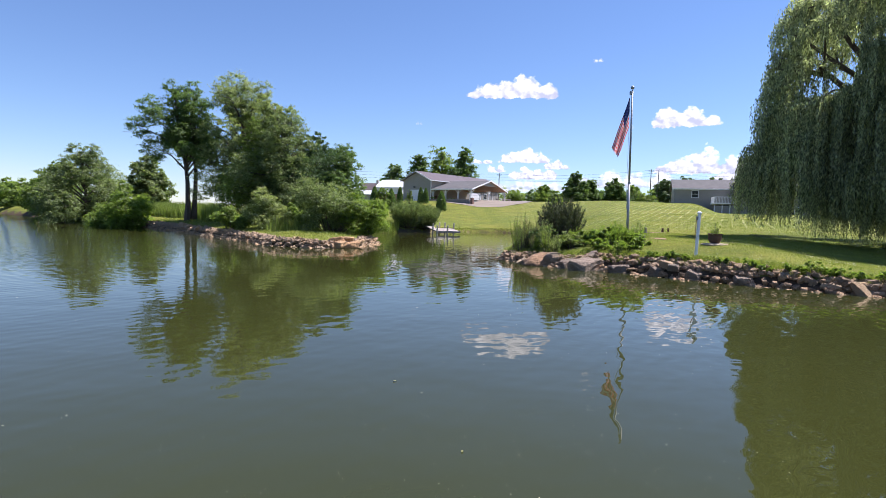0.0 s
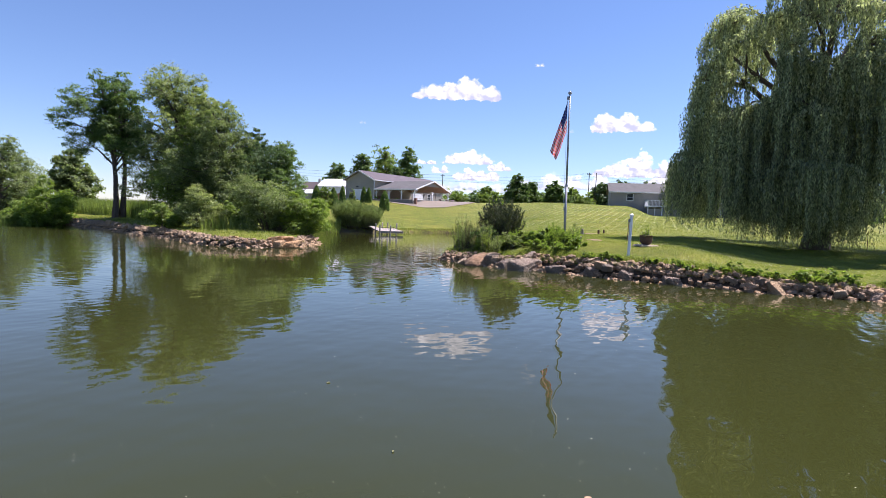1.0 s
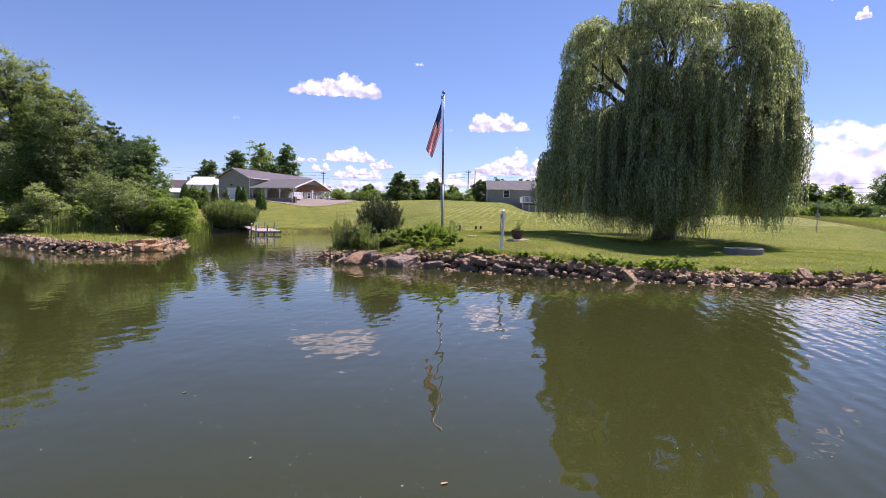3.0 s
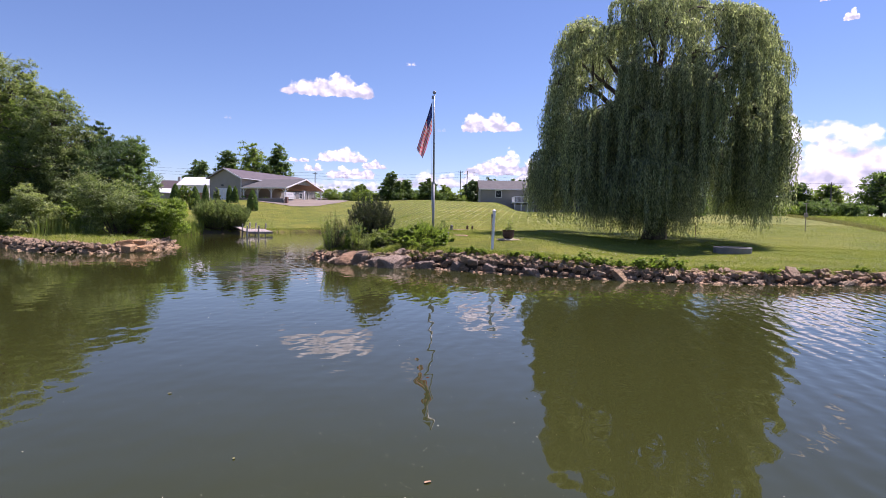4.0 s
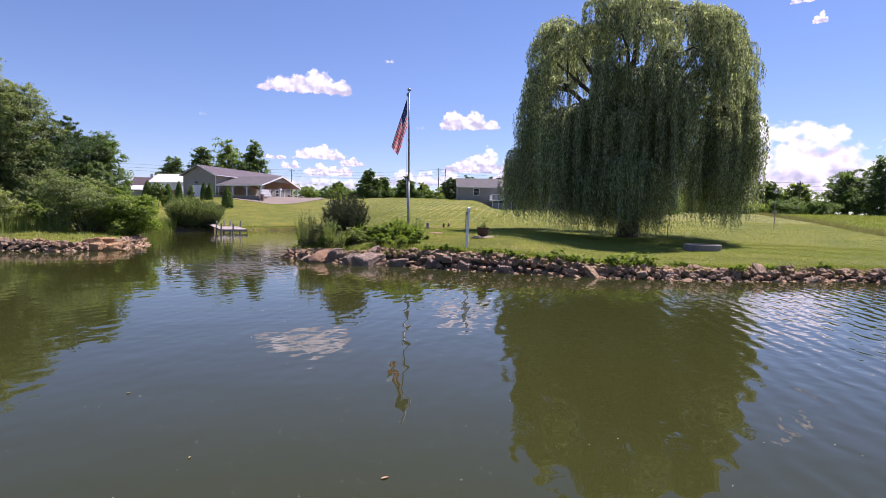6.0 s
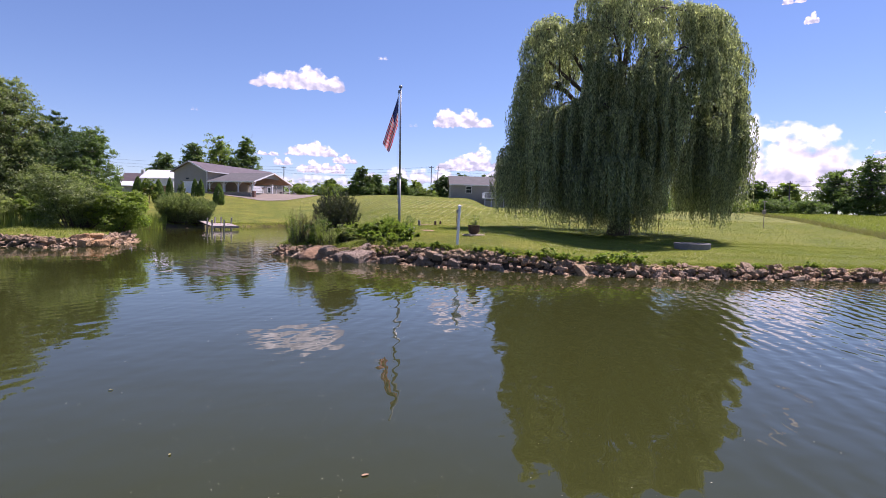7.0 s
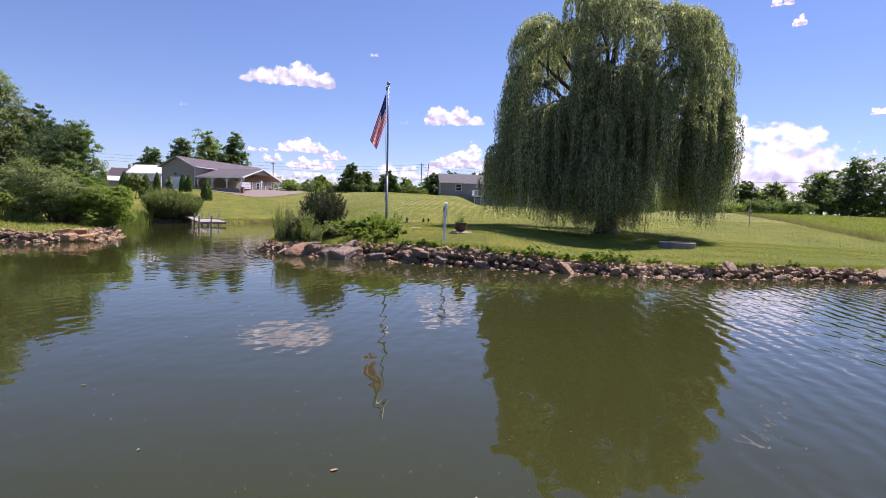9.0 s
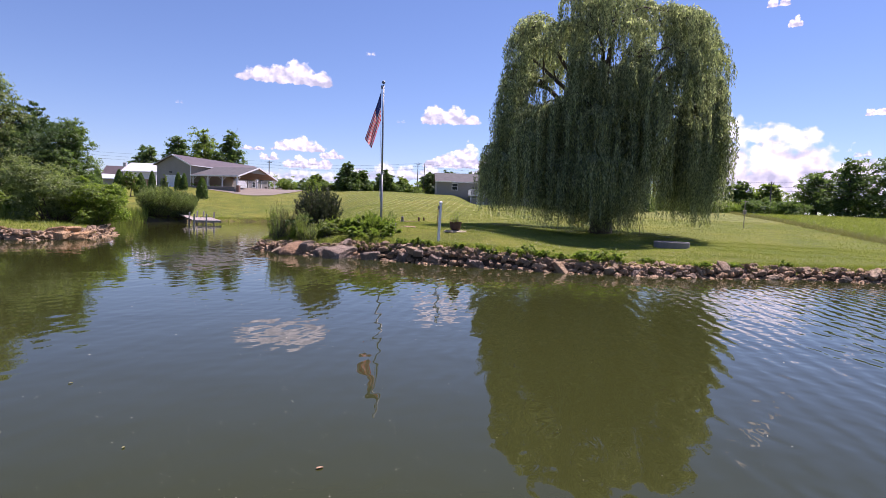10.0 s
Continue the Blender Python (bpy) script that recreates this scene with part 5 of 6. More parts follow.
for b, d, r, flat, turn, z, k in [(12.6, 21.3, 0.6, 0.8, 38, 0.1, 33), (11.0, 21.8, 0.44, 0.8, 30, 0.14, 7), (15.6, 20.8, 0.32, 0.9, 5, 0.12, 2), (19.3, 20.4, 0.34, 0.9, 25, 0.16, 21),
                                  (41.8, 19.9, 0.66, 0.4, 20, 0.14, 9), (44.0, 20.1, 0.36, 0.5, 60, 0.16, 12), (5.6, 24.6, 0.5, 0.6, 0, 0.05, 3), (6.3, 25.8, 0.3, 1.3, 0, 0.45, 5), (22.5, 19.9, 0.42, 0.75, 40, 0.12, 6), (26.2, 19.4, 0.4, 0.75, 80, 0.12, 8)]:
    boulder(bank_r, boulder_mesh(k, ROCK_GREY), b, d, r, flat, turn, z)
boulder(bank_r, boulder_mesh(8, RED_DIRT, 0.1, dome=True), 8.4, 22.8, 0.85, 0.46, 40, 0.08)
for b, d, r, flat, turn, z, k in [(-10.6, 30.3, 0.42, 0.55, 30, 0.14, 1), (-11.6, 30.0, 0.3, 0.8, 70, 0.2, 2), (-10.9, 30.9, 0.36, 0.55, 10, 0.42, 3), (-9.8, 31.2, 0.24, 0.6, 50, 0.25, 4), (-13.2, 30.2, 0.24, 0.6, 0, 0.15, 5), (-15.4, 31.6, 0.22, 0.6, 45, 0.2, 6), (-11.9, 30.5, 0.36, 0.8, 15, 0.36, 22)]:
    boulder(bank_l, boulder_mesh(40 + k, ROCK_ORANGE), b, d, r, flat, turn, z)


# ---- grass and weeds ----
def blades(name, label, pts, z, h, w, mat, seed, lean=0.35, parts=None):
    rng = np.random.default_rng(seed)
    n = len(pts)
    base = np.concatenate([pts, z[:, None]], 1)
    a = rng.uniform(0, 2 * math.pi, n)
    side = np.stack([np.cos(a), np.sin(a), 0 * a], 1) * (w * rng.uniform(0.7, 1.3, (n, 1)))
    hh = h * rng.uniform(0.5, 1.25, (n, 1))
    tip = np.concatenate([rng.normal(size=(n, 2)) * lean, np.ones((n, 1))], 1) * hh
    v = np.stack([base - side, base + side, base + tip], 1).reshape(-1, 3)
    ob = link(name, mesh_np(name, v, np.arange(3 * n).reshape(n, 3)), mat)
    return tagged(ob, label, "grass", kind="stuff")


def scatter(seed, n, b0, b1, r0, r1, d0, d1):
    """Ground places by bearing and range, kept where they lie d0 to d1 inside the shore."""
    rng = np.random.default_rng(seed)
    b = np.radians(rng.uniform(b0, b1, n))
    r = np.sqrt(rng.uniform(r0 * r0, r1 * r1, n))
    p = np.stack([0.4 + r * np.sin(b), -0.15 + r * np.cos(b)], 1)
    d = shore_distance(p)
    p = p[(d > d0) & (d < d1)]
    return p, ground_z(p)


p, z = scatter(1, 210000, 5, 66, 15, 34, 0.5, 30)
blades("lawn_grass", "short mown grass blades on the lawn", p, z - 0.01, 0.055, 0.008, BLADE, 2, 0.5)
p, z = scatter(21, 80000, 8, 66, 34, 64, 0.35, 80)
blades("lawn_grass", "mown grass blades on the farther lawn", p, z - 0.01, 0.075, 0.014, BLADE, 22, 0.6)
p, z = scatter(23, 45000, -4, 34, 62, 108, 0.3, 200)
blades("lawn_grass", "mown grass blades on the slope below the buildings", p, z - 0.01, 0.06, 0.03, BLADE, 24, 0.9)
p, z = scatter(3, 500000, 4, 66, 15, 30, 0.2, 1.0)
blades("bank_grass", "longer uncut grass hanging over the stones", p[:34000], z[:34000] - 0.02, 0.13, 0.009, BLADE, 4, 0.9)
p, z = scatter(5, 160000, -40, -6, 27, 60, 0.5, 4.0)
blades("bank_grass", "uncut grass along the stony point", p[:14000], z[:14000] - 0.02, 0.16, 0.014, BLADE, 6, 0.6)
p, z = scatter(7, 60000, -31, -22, 50, 75, 3.5, 60)
blades("tall_grass", "tall pale green meadow grass beyond the trunks", p[:22000], z[:22000], 1.4, 0.03, REED, 8, 0.12)
p, z = scatter(9, 30000, -18.5, -13.5, 36.0, 39, 0.8, 9)
blades("reeds", "bright green reeds under the thicket", p[:420], z[:420], 1.0, 0.02, REED, 10, 0.12)
p, z = scatter(11, 90000, -9, -5.5, 50, 68, -0.25, 1.0)
blades("reeds", "thin reeds along the inlet's edge", p[:2600], z[:2600], 0.9, 0.02, REED, 12, 0.15)
p, z = scatter(13, 60000, -2, 9.3, 60, 74, -0.1, 0.7)
blades("bank_grass", "uncut grass fringe along the inlet", p[:4000], z[:4000], 0.13, 0.02, BLADE, 14, 0.4)
rngl = np.random.default_rng(44)
p, z = scatter(15, 240000, 46, 68, 30, 125, 6, 500)
line = 0.745 * (p[:, 0] - 35.2) - 0.667 * (p[:, 1] - 19.6)
k = (line > 0) & (line < 1.1 + 0.5 * rngl.normal(size=len(line)))
blades("tall_grass", "strip of tall dry grass across the field", p[k][:9000], z[k][:9000], 0.36, 0.016, DRY, 16, 0.5)
k = line > 1.2
blades("meadow_grass", "rough green meadow behind the dry strip", p[k][:40000], z[k][:40000], 0.2, 0.035, BLADE, 17, 0.6)

p, z = scatter(31, 60000, 22, 64, 18, 34, 0.5, 4.5)
rngl = np.random.default_rng(45)
keep = rngl.random(len(p)) < np.clip(0.5 + 0.5 * np.sin(p[:, 0] * 1.1) * np.sin(p[:, 1] * 1.7 + p[:, 0] * 0.6), 0.02, 1)
p, z = p[keep][:2400], z[keep][:2400]
v, f = leaf_cloud(rngl, np.concatenate([p, z[:, None] + 0.06], 1), np.zeros((len(p), 3)), 0.014)
tagged(link("clover_flowers", mesh_np("clover_flowers", v, f), FLECK), "tiny white clover heads dotted over the lawn's edge", "flowers", kind="stuff")

# plants on the garden mound
stemmy("shrub", "dark smoky spiky shrub on the garden mound", "shrub", spot(10.2, 25.4), 2.2, 2.1, LEAF_SMOKY, 90, 320, 66, 0.048, bare=0.2)
shrub("shrub", "leafy green growth under the dark shrub", "shrub", spot(9.0, 24.6), 0.95, 1.5, LEAF_DARK, 91, 6000, 0.05, 10)
rng = np.random.default_rng(55)


def mound_edge(b):
    return float(np.interp(b, [4.1, 7.5, 10.0, 14.7, 23.0], [24.9, 23.2, 21.9, 21.3, 19.6]))


for k in range(52):
    b = rng.uniform(7.6, 17.6)
    d = mound_edge(b) + 0.75 + 2.4 * rng.random()
    h = rng.uniform(0.35, 0.8) * (1.0 if b < 13.5 else 0.72)
    mat = (LEAF_BRIGHT, REED, LEAF_BRIGHT, LEAF_BRIGHT, LEAF_POPLAR)[k % 5]
    if k % 3 == 0:
        stemmy("garden_plant", "upright leafy garden plant on the mound", "plant", spot(b, d), h * 1.35, rng.uniform(0.5, 0.8), mat, 500 + k, 22, 26, 0.05, "plants on the mound", 0.1)
    else:
        shrub("garden_plant", "bright leafy garden plant on the mound", "plant", spot(b, d), h, rng.uniform(0.7, 1.2), mat, 500 + k, int(rng.integers(800, 1500)), rng.uniform(0.05, 0.075), 8, group="plants on the mound")
for k in range(16):
    b = rng.uniform(6.0, 8.9)
    d = mound_edge(b) + rng.uniform(0.6, 2.0)
    stemmy("weeds", "tall pale flowering weeds at the mound's tip", "plant", spot(b, d), rng.uniform(0.7, 1.75), rng.uniform(0.5, 0.8), (LEAF_POPLAR, DRY, LEAF_POPLAR, LEAF_BRIGHT)[k % 4], 640 + k, 18, 40, 0.035, "weeds at the mound's tip", 0.15)
for k, (b, d, h, w) in enumerate([(24.6, 19.9, 0.25, 0.35), (28.0, 19.5, 0.2, 0.4), (31.8, 19.5, 0.3, 0.6), (33.2, 19.4, 0.28, 0.5), (36.8, 19.6, 0.36, 0.7), (38.2, 19.6, 0.4, 0.7), (39.6, 19.8, 0.36, 0.7), (47.5, 20.6, 0.2, 0.5), (50, 21.5, 0.2, 0.5), (20.2, 20.8, 0.22, 0.4), (54, 23.0, 0.2, 0.4), (26.9, 19.7, 0.24, 0.4), (30.2, 19.5, 0.28, 0.5), (34.6, 19.5, 0.26, 0.55), (37.5, 19.5, 0.34, 0.6), (42.9, 20.3, 0.18, 0.4), (18.6, 21.0, 0.24, 0.4), (21.4, 20.5, 0.2, 0.35)]):
    shrub("bank_weed", "leafy green weed growing among the bank stones", "plant", spot(b, d - 0.1), h * 1.35, w * 1.35, LEAF_BRIGHT, 520 + k, 1100, 0.045, 7, group="weeds among the stones")


tree("sapling", "thin leafy sapling standing behind the dark shrub", "tree", spot(9.5, 26.6), 2.7, 1.1, 0.7, LEAF_BRIGHT, 599, 1800, 0.06, 12, 0.025)


# ---- flagpole and flag ----
fx, fy = 7.25, 23.1
fz = gz(fx, fy)
FP = thing("flagpole", pose(fx, fy, fz, 0, -0.6, 0), "tall galvanised metal flagpole on the garden mound", "flagpole")
part("pole", rod((0, 0, -0.3), (0, 0, 2.2), 0.055, 0.05), GALV, FP, smooth=True)
part("pole", rod((0, 0, 2.2), (0, 0, 5.9), 0.043, 0.034), GALV, FP, smooth=True)
part("collar", rod((0, 0, 2.14), (0, 0, 2.24), 0.06), GALV, FP)
bm = bmesh.new()
bmesh.ops.create_uvsphere(bm, u_segments=14, v_segments=10, radius=0.075, matrix=Matrix.Translation((0, 0, 6.0)))
part("finial_ball", bm, GALV, FP, "round ball finial", True)
part("pulley", box((-0.11, -0.025, 5.72), (-0.02, 0.025, 5.86), None, 0.01), GALV, FP)
part("halyard", rod((-0.09, 0, 1.2), (-0.09, 0, 5.75), 0.006, 0.006, 5), WHITE_CLOTH, FP)
part("cleat", box((-0.075, -0.02, 1.12), (-0.045, 0.02, 1.3)), GALV, FP)


def flag():
    """A limp flag: the fly hangs down and away from the pole in soft folds."""
    nu, nv = 40, 39
    top, low = np.array([-0.68, -0.1, -2.05]), np.array([-0.38, 0.1, -1.2])
    V = []
    for i in range(nu + 1):
        u = i / nu
        for j in range(nv + 1):
            v = j / nv
            d = low + (top - low) * v
            p = np.array([-0.09, 0, 4.42 + 1.22 * v]) + d * (u - 0.12 * u * (1 - u))
            fold = math.sin(v * 9.0 + u * 2.2) * 0.11 * u + math.sin(v * 4 - u * 5) * 0.07 * u
            p += np.array([0.35 * fold, fold, 0.03 * math.sin(u * 8 + v * 3) * u])
            V.append(p)
    me = bpy.data.meshes.new("flag")
    F, M = [], []
    for i in range(nu):
        for j in range(nv):
            a = i * (nv + 1) + j
            F.append((a, a + nv + 1, a + nv + 2, a + 1))
            stripe = j // 3
            M.append(2 if (i < 16 and stripe >= 6) else (0 if stripe % 2 == 0 else 1))
    me.from_pydata([tuple(q) for q in V], [], F)
    for m in (RED_CLOTH, WHITE_CLOTH, BLUE_CLOTH):
        me.materials.append(m)
    me.polygons.foreach_set("material_index", M)
    me.polygons.foreach_set("use_smooth", np.ones(len(F), bool))
    ob = new("flag", me)
    ob.matrix_basis = pose(fx, fy, fz, 0, -0.6, 0)
    tagged(ob, "red and white striped flag with blue star field hanging limp", "flag")
    P = np.array(V).reshape(nu + 1, nv + 1, 3)
    bm = bmesh.new()
    for r in range(9):
        for c in range(6 if r % 2 == 0 else 5):
            i = 1.3 + (c + (0 if r % 2 == 0 else 0.5)) * 2.55
            j = 19.4 + r * 2.2
            q = P[int(i), int(j)]
            e1, e2 = P[int(i) + 1, int(j)] - q, P[int(i), int(j) + 1] - q
            nrm = np.cross(e1, e2)
            nrm /= np.linalg.norm(nrm)
            for sgn in (1, -1):
                cc = q + nrm * 0.006 * sgn
                poly(bm, [tuple(cc + (e1 / np.linalg.norm(e1) * math.cos(t) + e2 / np.linalg.norm(e2) * math.sin(t)) * (0.028 if k % 2 == 0 else 0.012)) for k, t in enumerate(np.linspace(0, 2 * math.pi, 10, endpoint=False))])
    part("stars", bm, WHITE_CLOTH, ob)["kind"] = "stuff"


flag()

# ---- things on the lawn ----
x, y = spot(22.4, 21)
WP = thing("post", pose(x, y, gz(x, y), 0, 2.0, 0), "white painted square post with a cap in the lawn", "post")
part("shaft", box((-0.043, -0.043, -0.25), (0.043, 0.043, 1.42), None, 0.008), WHITE_PAINT, WP)
bm = box((-0.06, -0.06, 1.42), (0.06, 0.06, 1.46), None, 0.008)
bmesh.ops.create_cone(bm, cap_ends=True, segments=4, radius1=0.08, radius2=0.02, depth=0.05, matrix=Matrix.Translation((0, 0, 1.485)) @ Matrix.Rotation(radians(45), 4, "Z"))
part("cap", bm, WHITE_PAINT, WP)
part("bracket", box((-0.1, -0.03, 1.2), (-0.043, 0.03, 1.32)), CONCRETE, WP)
part("rope", rod((-0.09, 0, 0.55), (-0.085, 0, 1.2), 0.012, 0.012, 6), WOOD_WARM, WP, "tan rope hanging from a bracket")

x, y = spot(24.0, 22.8)
zb = gz(x, y)
slab_t = tagged(part("flat_stone", moved(box((-0.4, -0.3, -0.06), (0.4, 0.3, 0.06), None, 0.05), pose(x, y, zb, 0, 0, 12)), ROCK), "flat dark stone slab in the grass under the cauldron", "stone")
POT = thing("cauldron_planter", pose(x, y, zb + 0.06) @ Matrix.Diagonal((0.7, 0.7, 0.74, 1)), "rusty iron cauldron used as a planter", "planter")
bm = bmesh.new()
prof = [(0.0, 0.0), (0.18, 0.0), (0.26, 0.06), (0.32, 0.18), (0.335, 0.32), (0.32, 0.42), (0.37, 0.45), (0.37, 0.48), (0.31, 0.47), (0.29, 0.38), (0.0, 0.38)]
ring = []
for r, zz in prof:
    ring.append([bm.verts.new((r * math.cos(a), r * math.sin(a), zz)) for a in np.linspace(0, 2 * math.pi, 24, endpoint=False)])
for i in range(len(prof) - 1):
    for j in range(24):
        q = (ring[i][j], ring[i][(j + 1) % 24], ring[i + 1][(j + 1) % 24], ring[i + 1][j])
        if prof[i][0] > 0 and prof[i + 1][0] > 0:
            bm.faces.new(q)
bmesh.ops.recalc_face_normals(bm, faces=bm.faces)
part("bowl", bm, RUST, POT, smooth=True)
bm = bmesh.new()
bmesh.ops.create_circle(bm, cap_ends=True, segments=24, radius=0.3, matrix=Matrix.Translation((0, 0, 0.4)))
part("soil", bm, BARK, POT)
rng = np.random.default_rng(77)
bm = bmesh.new()
tips = []
for k in range(12):
    e = Vector((rng.normal() * 0.16, rng.normal() * 0.16, rng.uniform(0.55, 1.15)))
    add_rod(bm, (rng.normal() * 0.08, rng.normal() * 0.08, 0.38), e, 0.008, 0.004, 4)
    tips.append(e)
part("branchwork", bm, WOOD_GREY, POT)
c = np.concatenate([np.array(tips)[rng.integers(0, 12, 260)] * rng.uniform(0.6, 1.0, (260, 1)) + rng.normal(size=(260, 3)) * 0.05, np.stack([rng.normal(size=300) * 0.15, rng.normal(size=300) * 0.15, rng.uniform(0.4, 0.56, 300)], 1)])
v, f = leaf_cloud(rng, c, c * 0, 0.04)
link("leaves", mesh_np("leaves", v, f), REED, POT)

x, y = spot(44.6, 27.5)
RING = thing("stone_ring", pose(x, y, gz(x, y)) @ Matrix.Diagonal((0.76, 0.76, 0.85, 1)), "low round grey concrete fire ring on the lawn", "fire ring")
bm = bmesh.new()
n = 40
prof = [(0.98, -0.1), (1.0, 0.25), (0.97, 0.28), (0.86, 0.28), (0.84, 0.25), (0.84, -0.1)]
ring = [[bm.verts.new((r * math.cos(a), r * math.sin(a), zz)) for a in np.linspace(0, 2 * math.pi, n, endpoint=False)] for r, zz in prof]
for i in range(5):
    for j in range(n):
        bm.faces.new((ring[i][j], ring[i][(j + 1) % n], ring[i + 1][(j + 1) % n], ring[i + 1][j]))
part("rim", bm, CONCRETE, RING)
bm = bmesh.new()
bmesh.ops.create_circle(bm, cap_ends=True, segments=32, radius=0.85, matrix=Matrix.Translation((0, 0, 0.08)))
part("ash_bed", bm, BARK, RING)

x, y = spot(17.8, 22.9)
ST = thing("stump_post", pose(x, y, gz(x, y)), "short weathered grey wooden post in the grass", "post")
bm = rod((0, 0, -0.15), (0.01, 0, 0.30), 0.07, 0.065, 10)
part("shaft", bm, WOOD_GREY, ST)
part("cap", rod((0.01, 0, 0.30), (0.01, 0, 0.33), 0.09, 0.07, 10), CONCRETE, ST)
for b, d, h in ((18.3, 33.0, 0.34), (19.9, 36.0, 0.26), (20.4, 36.5, 0.22)):
    x, y = spot(b, d)
    G = thing("garden_ornament", pose(x, y, gz(x, y)), "small weathered stone garden ornament on the lawn", "ornament", "ornaments on the lawn")
    bm = rod((0, 0, -0.05), (0, 0, h * 0.6), h * 0.32, h * 0.24, 9)
    bmesh.ops.create_icosphere(bm, subdivisions=2, radius=h * 0.24, matrix=Matrix.Translation((0, 0, h * 0.78)))
    part("figure", bm, CONCRETE if h > 0.3 else RUST, G)
for b, d, w in ((19.1, 34.0, 0.6), (19.2, 24.2, 0.22)):
    x, y = spot(b, d)
    tagged(part("flat_stone", moved(box((-w, -0.3, -0.05), (w, 0.3, 0.05), None, 0.04), pose(x, y, gz(x, y), 0, 0, 15)), ROCK_TAN), "flat brown stepping stone sunk in the lawn", "stone")
x, y = spot(50.1, 52)
BH = thing("birdhouse_pole", pose(x, y, gz(x, y)), "thin dark pole carrying a small box in the field", "birdhouse")
part("pole", rod((0, 0, -0.2), (0, 0, 2.2), 0.03, 0.03, 8), WOOD_GREY, BH)
part("box", box((-0.11, -0.11, 1.1), (0.11, 0.11, 1.4), None, 0.02), WOOD_GREY, BH)
part("arm", box((-0.25, -0.02, 2.1), (0.25, 0.02, 2.14)), WOOD_GREY, BH)
x, y = spot(41.5, 37)
part_ob = tagged(part("stake", moved(rod((0, 0, -0.2), (0, 0, 1.0), 0.02, 0.015, 6), pose(x, y, gz(x, y))), RUST), "thin rusty garden stake in the lawn", "stake")


# ---- dock at the inlet ----
def dock():
    x, y = spot(-0.85, 56.5)
    t = thing("dock", pose(x, y, 0.0, 6, 0, 22) @ Matrix.Diagonal((0.62, 0.78, 0.78, 1)), "small grey weathered wooden dock with posts on the inlet", "dock")
    for k in range(20):
        part("plank", box((-2.0 + k * 0.2, -1.1, 0.52), (-1.82 + k * 0.2, 1.6, 0.56)), WOOD_GREY, t)
    for yy in (-1.05, 0.2, 1.5):
        part("stringer", box((-2.0, yy - 0.04, 0.33), (2.0, yy + 0.04, 0.515)), WOOD_GREY, t)
    part("fascia", box((-2.05, -1.16, 0.3), (2.05, -1.105, 0.56)), WOOD_GREY, t)
    for xx, yy in ((-1.95, -1.22), (-0.2, -1.22), (-1.95, 0.3), (-0.2, 1.66), (0.75, 1.66), (2.1, 1.2)):
        part("post", box((xx - 0.09, yy - 0.07, -0.9), (xx + 0.09, yy + 0.07, 1.3), None, 0.015), PALE_WOOD, t)
    part("gangway", box((-1.6, 1.62, 0.42), (-0.5, 4.2, 0.5)), WOOD_GREY, t)


dock()


# ---- power line ----
def utility_pole(b, d, h, arm=True, lean=0.0):
    x, y = spot(b, d)
    t = thing("utility_pole", pose(x, y, gz(x, y), 0, lean, 0), "tall dark wooden utility pole behind the lawn", "utility pole", "utility poles")
    part("shaft", rod((0, 0, -0.4), (0, 0, h), 0.14, 0.09, 8), WOOD_DARK, t)
    if arm:
        part("crossarm", box((-0.6, -0.05, h - 0.5), (0.6, 0.05, h - 0.38)), BARK, t)
        for k in (-0.5, 0.0, 0.5):
            part("insulator", rod((k, 0, h - 0.36), (k, 0, h - 0.18), 0.05, 0.04, 6), CONCRETE, t)
    return Vector((x, y, gz(x, y) + h))


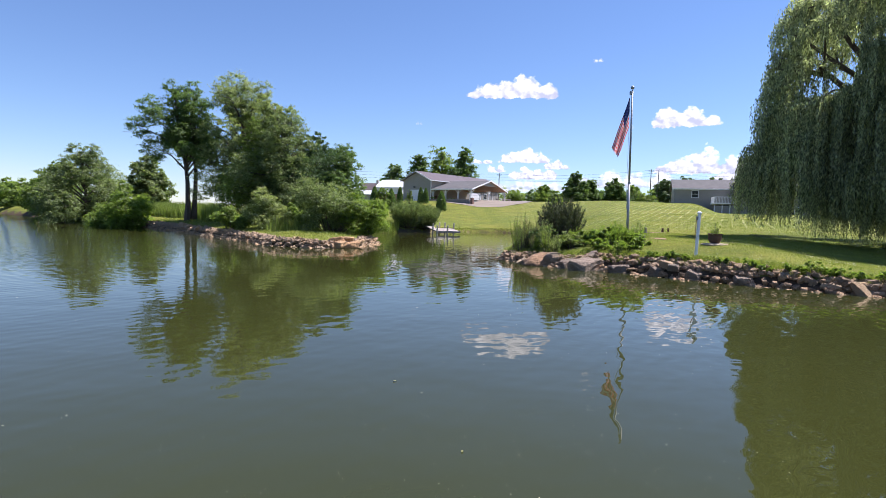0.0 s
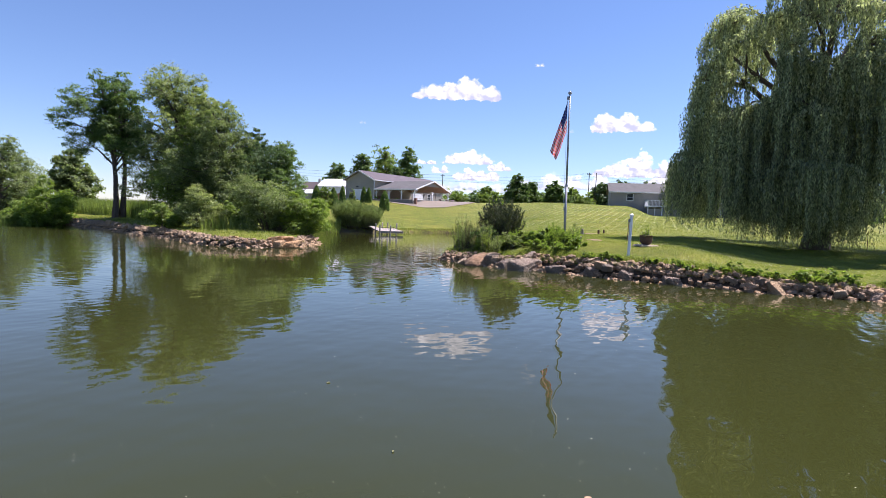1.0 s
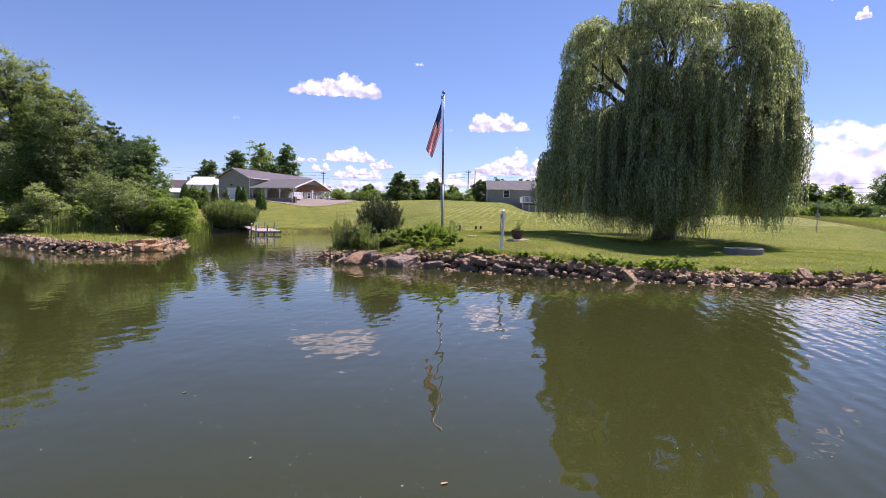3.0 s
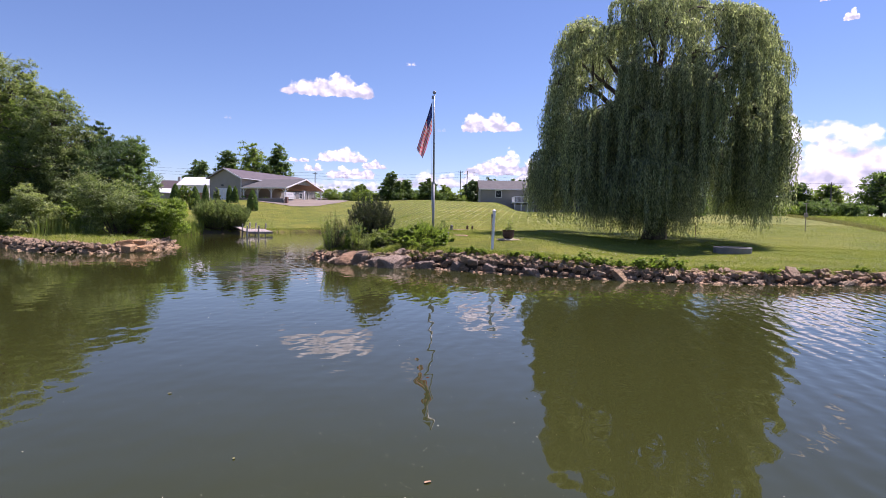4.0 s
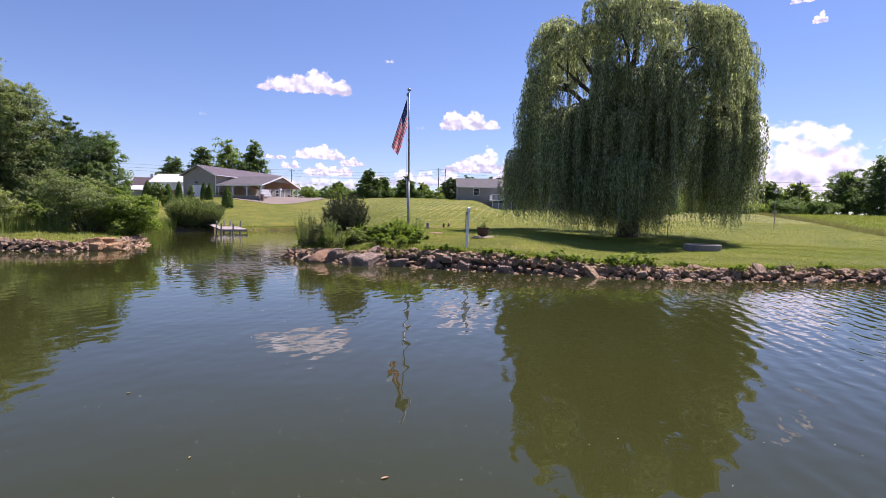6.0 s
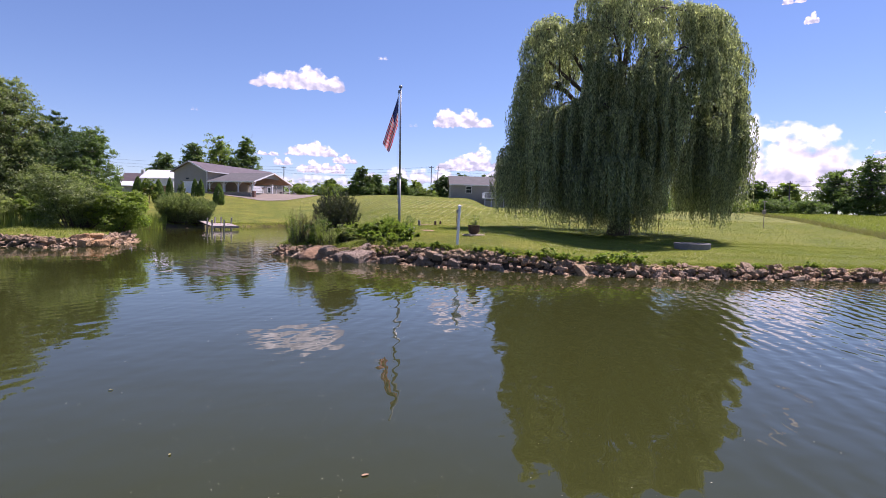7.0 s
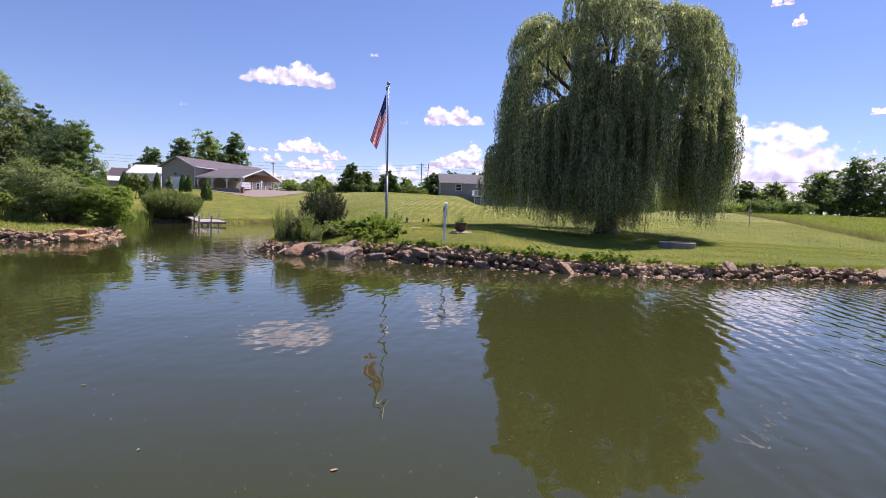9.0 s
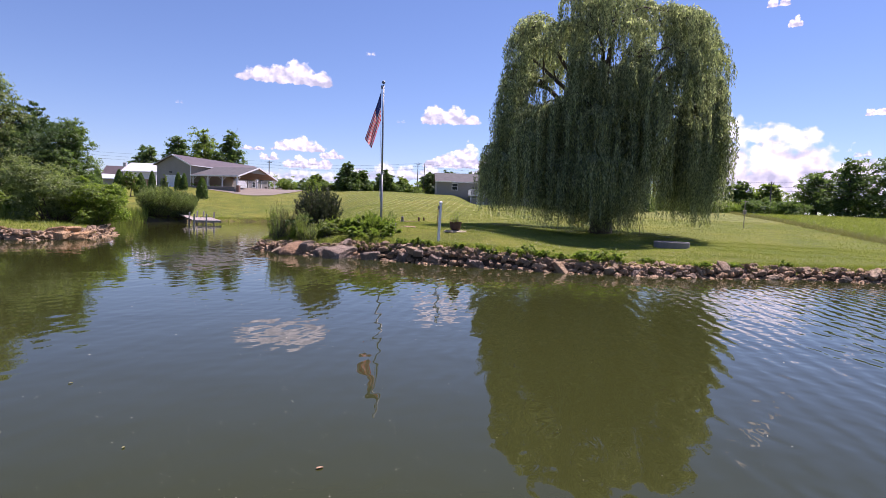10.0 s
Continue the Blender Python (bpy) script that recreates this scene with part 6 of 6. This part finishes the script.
tops = [utility_pole(4.7, 150, 8.0), utility_pole(19.15, 150, 9.2), utility_pole(19.75, 148, 9.0, False, 1.5), utility_pole(51.8, 118, 5.9)]
ends = [Vector((*spot(-22, 170), 15)), tops[0], tops[1], Vector((*spot(36, 140), 13.6)), tops[3], Vector((*spot(75, 120), 12))]
W = thing("power_lines", pose(0, 0, 0), "thin dark overhead power lines strung between the poles", "power line")
for dz in (-0.2, -1.0, -1.7):
    for a, b in zip(ends[:-1], ends[1:]):
        bm = bmesh.new()
        side = Vector((b.y - a.y, a.x - b.x, 0)).normalized() * 0.016
        last = None
        for k in range(15):
            s = k / 14
            q = a.lerp(b, s) + Vector((0, 0, dz - 1.6 * 4 * s * (1 - s) * 0.5))
            ring = [bm.verts.new(q + side), bm.verts.new(q + Vector((0, 0, 0.016))), bm.verts.new(q - side), bm.verts.new(q - Vector((0, 0, 0.016)))]
            if last:
                for c in range(4):
                    bm.faces.new((last[c], last[c - 3], ring[c - 3], ring[c]))
            else:
                bm.faces.new(ring)
            last = ring
        bm.faces.new(list(reversed(last)))
        part("wire", bm, DARK_GLASS, W)

# ---- bits floating on the water ----
rng = np.random.default_rng(9)
n = 1000
r = np.where(rng.random(n) < 0.6, rng.uniform(2.2, 6.0, n), np.sqrt(rng.uniform(2.2 ** 2, 14.0 ** 2, n)))
b = np.radians(np.where(rng.random(n) < 0.55, rng.normal(8, 14, n), rng.uniform(-42, 62, n)))
c = np.stack([r * np.sin(b), r * np.cos(b), 0.003 + 0 * r], 1)
a = rng.uniform(0, 6.28, n)
s = 0.0016 + 0.007 * rng.random((n, 1)) ** 3 * (0.5 + r[:, None] / 9)
d1 = np.stack([np.cos(a), np.sin(a), 0 * a], 1) * s
d2 = np.stack([-np.sin(a), np.cos(a), 0 * a], 1) * s * 0.5
v = np.stack([c - d1, c - d2, c + d1, c + d2], 1).reshape(-1, 3)
tagged(link("floating_bits", mesh_np("floating_bits", v, np.arange(4 * n).reshape(n, 4)), FLECK), "pale specks of seed and foam floating on the water", "debris", kind="stuff")


def floating_leaf(x, y, turn, size, mat, label):
    bm = bmesh.new()
    rim = [(size * math.cos(t), size * 0.42 * math.sin(t) * (1 - 0.25 * math.cos(t)), 0.006 + 0.004 * abs(math.sin(t))) for t in np.linspace(0, 2 * math.pi, 12, endpoint=False)]
    f = poly(bm, rim)
    bmesh.ops.extrude_face_region(bm, geom=[f])
    for q in list(bm.verts)[:12]:
        q.co.z -= 0.004
    tagged(part("floating_leaf", moved(bm, pose(x, y, 0, 0, 0, turn)), mat), label, "leaf")


floating_leaf(-0.55, 6.1, 30, 0.022, DRY, "yellow leaf floating on the water")
floating_leaf(0.15, 4.3, 70, 0.018, DRY, "yellow leaf floating on the water")
floating_leaf(1.45, 3.55, 10, 0.028, WOOD_WARM, "brown leaf floating on the water")
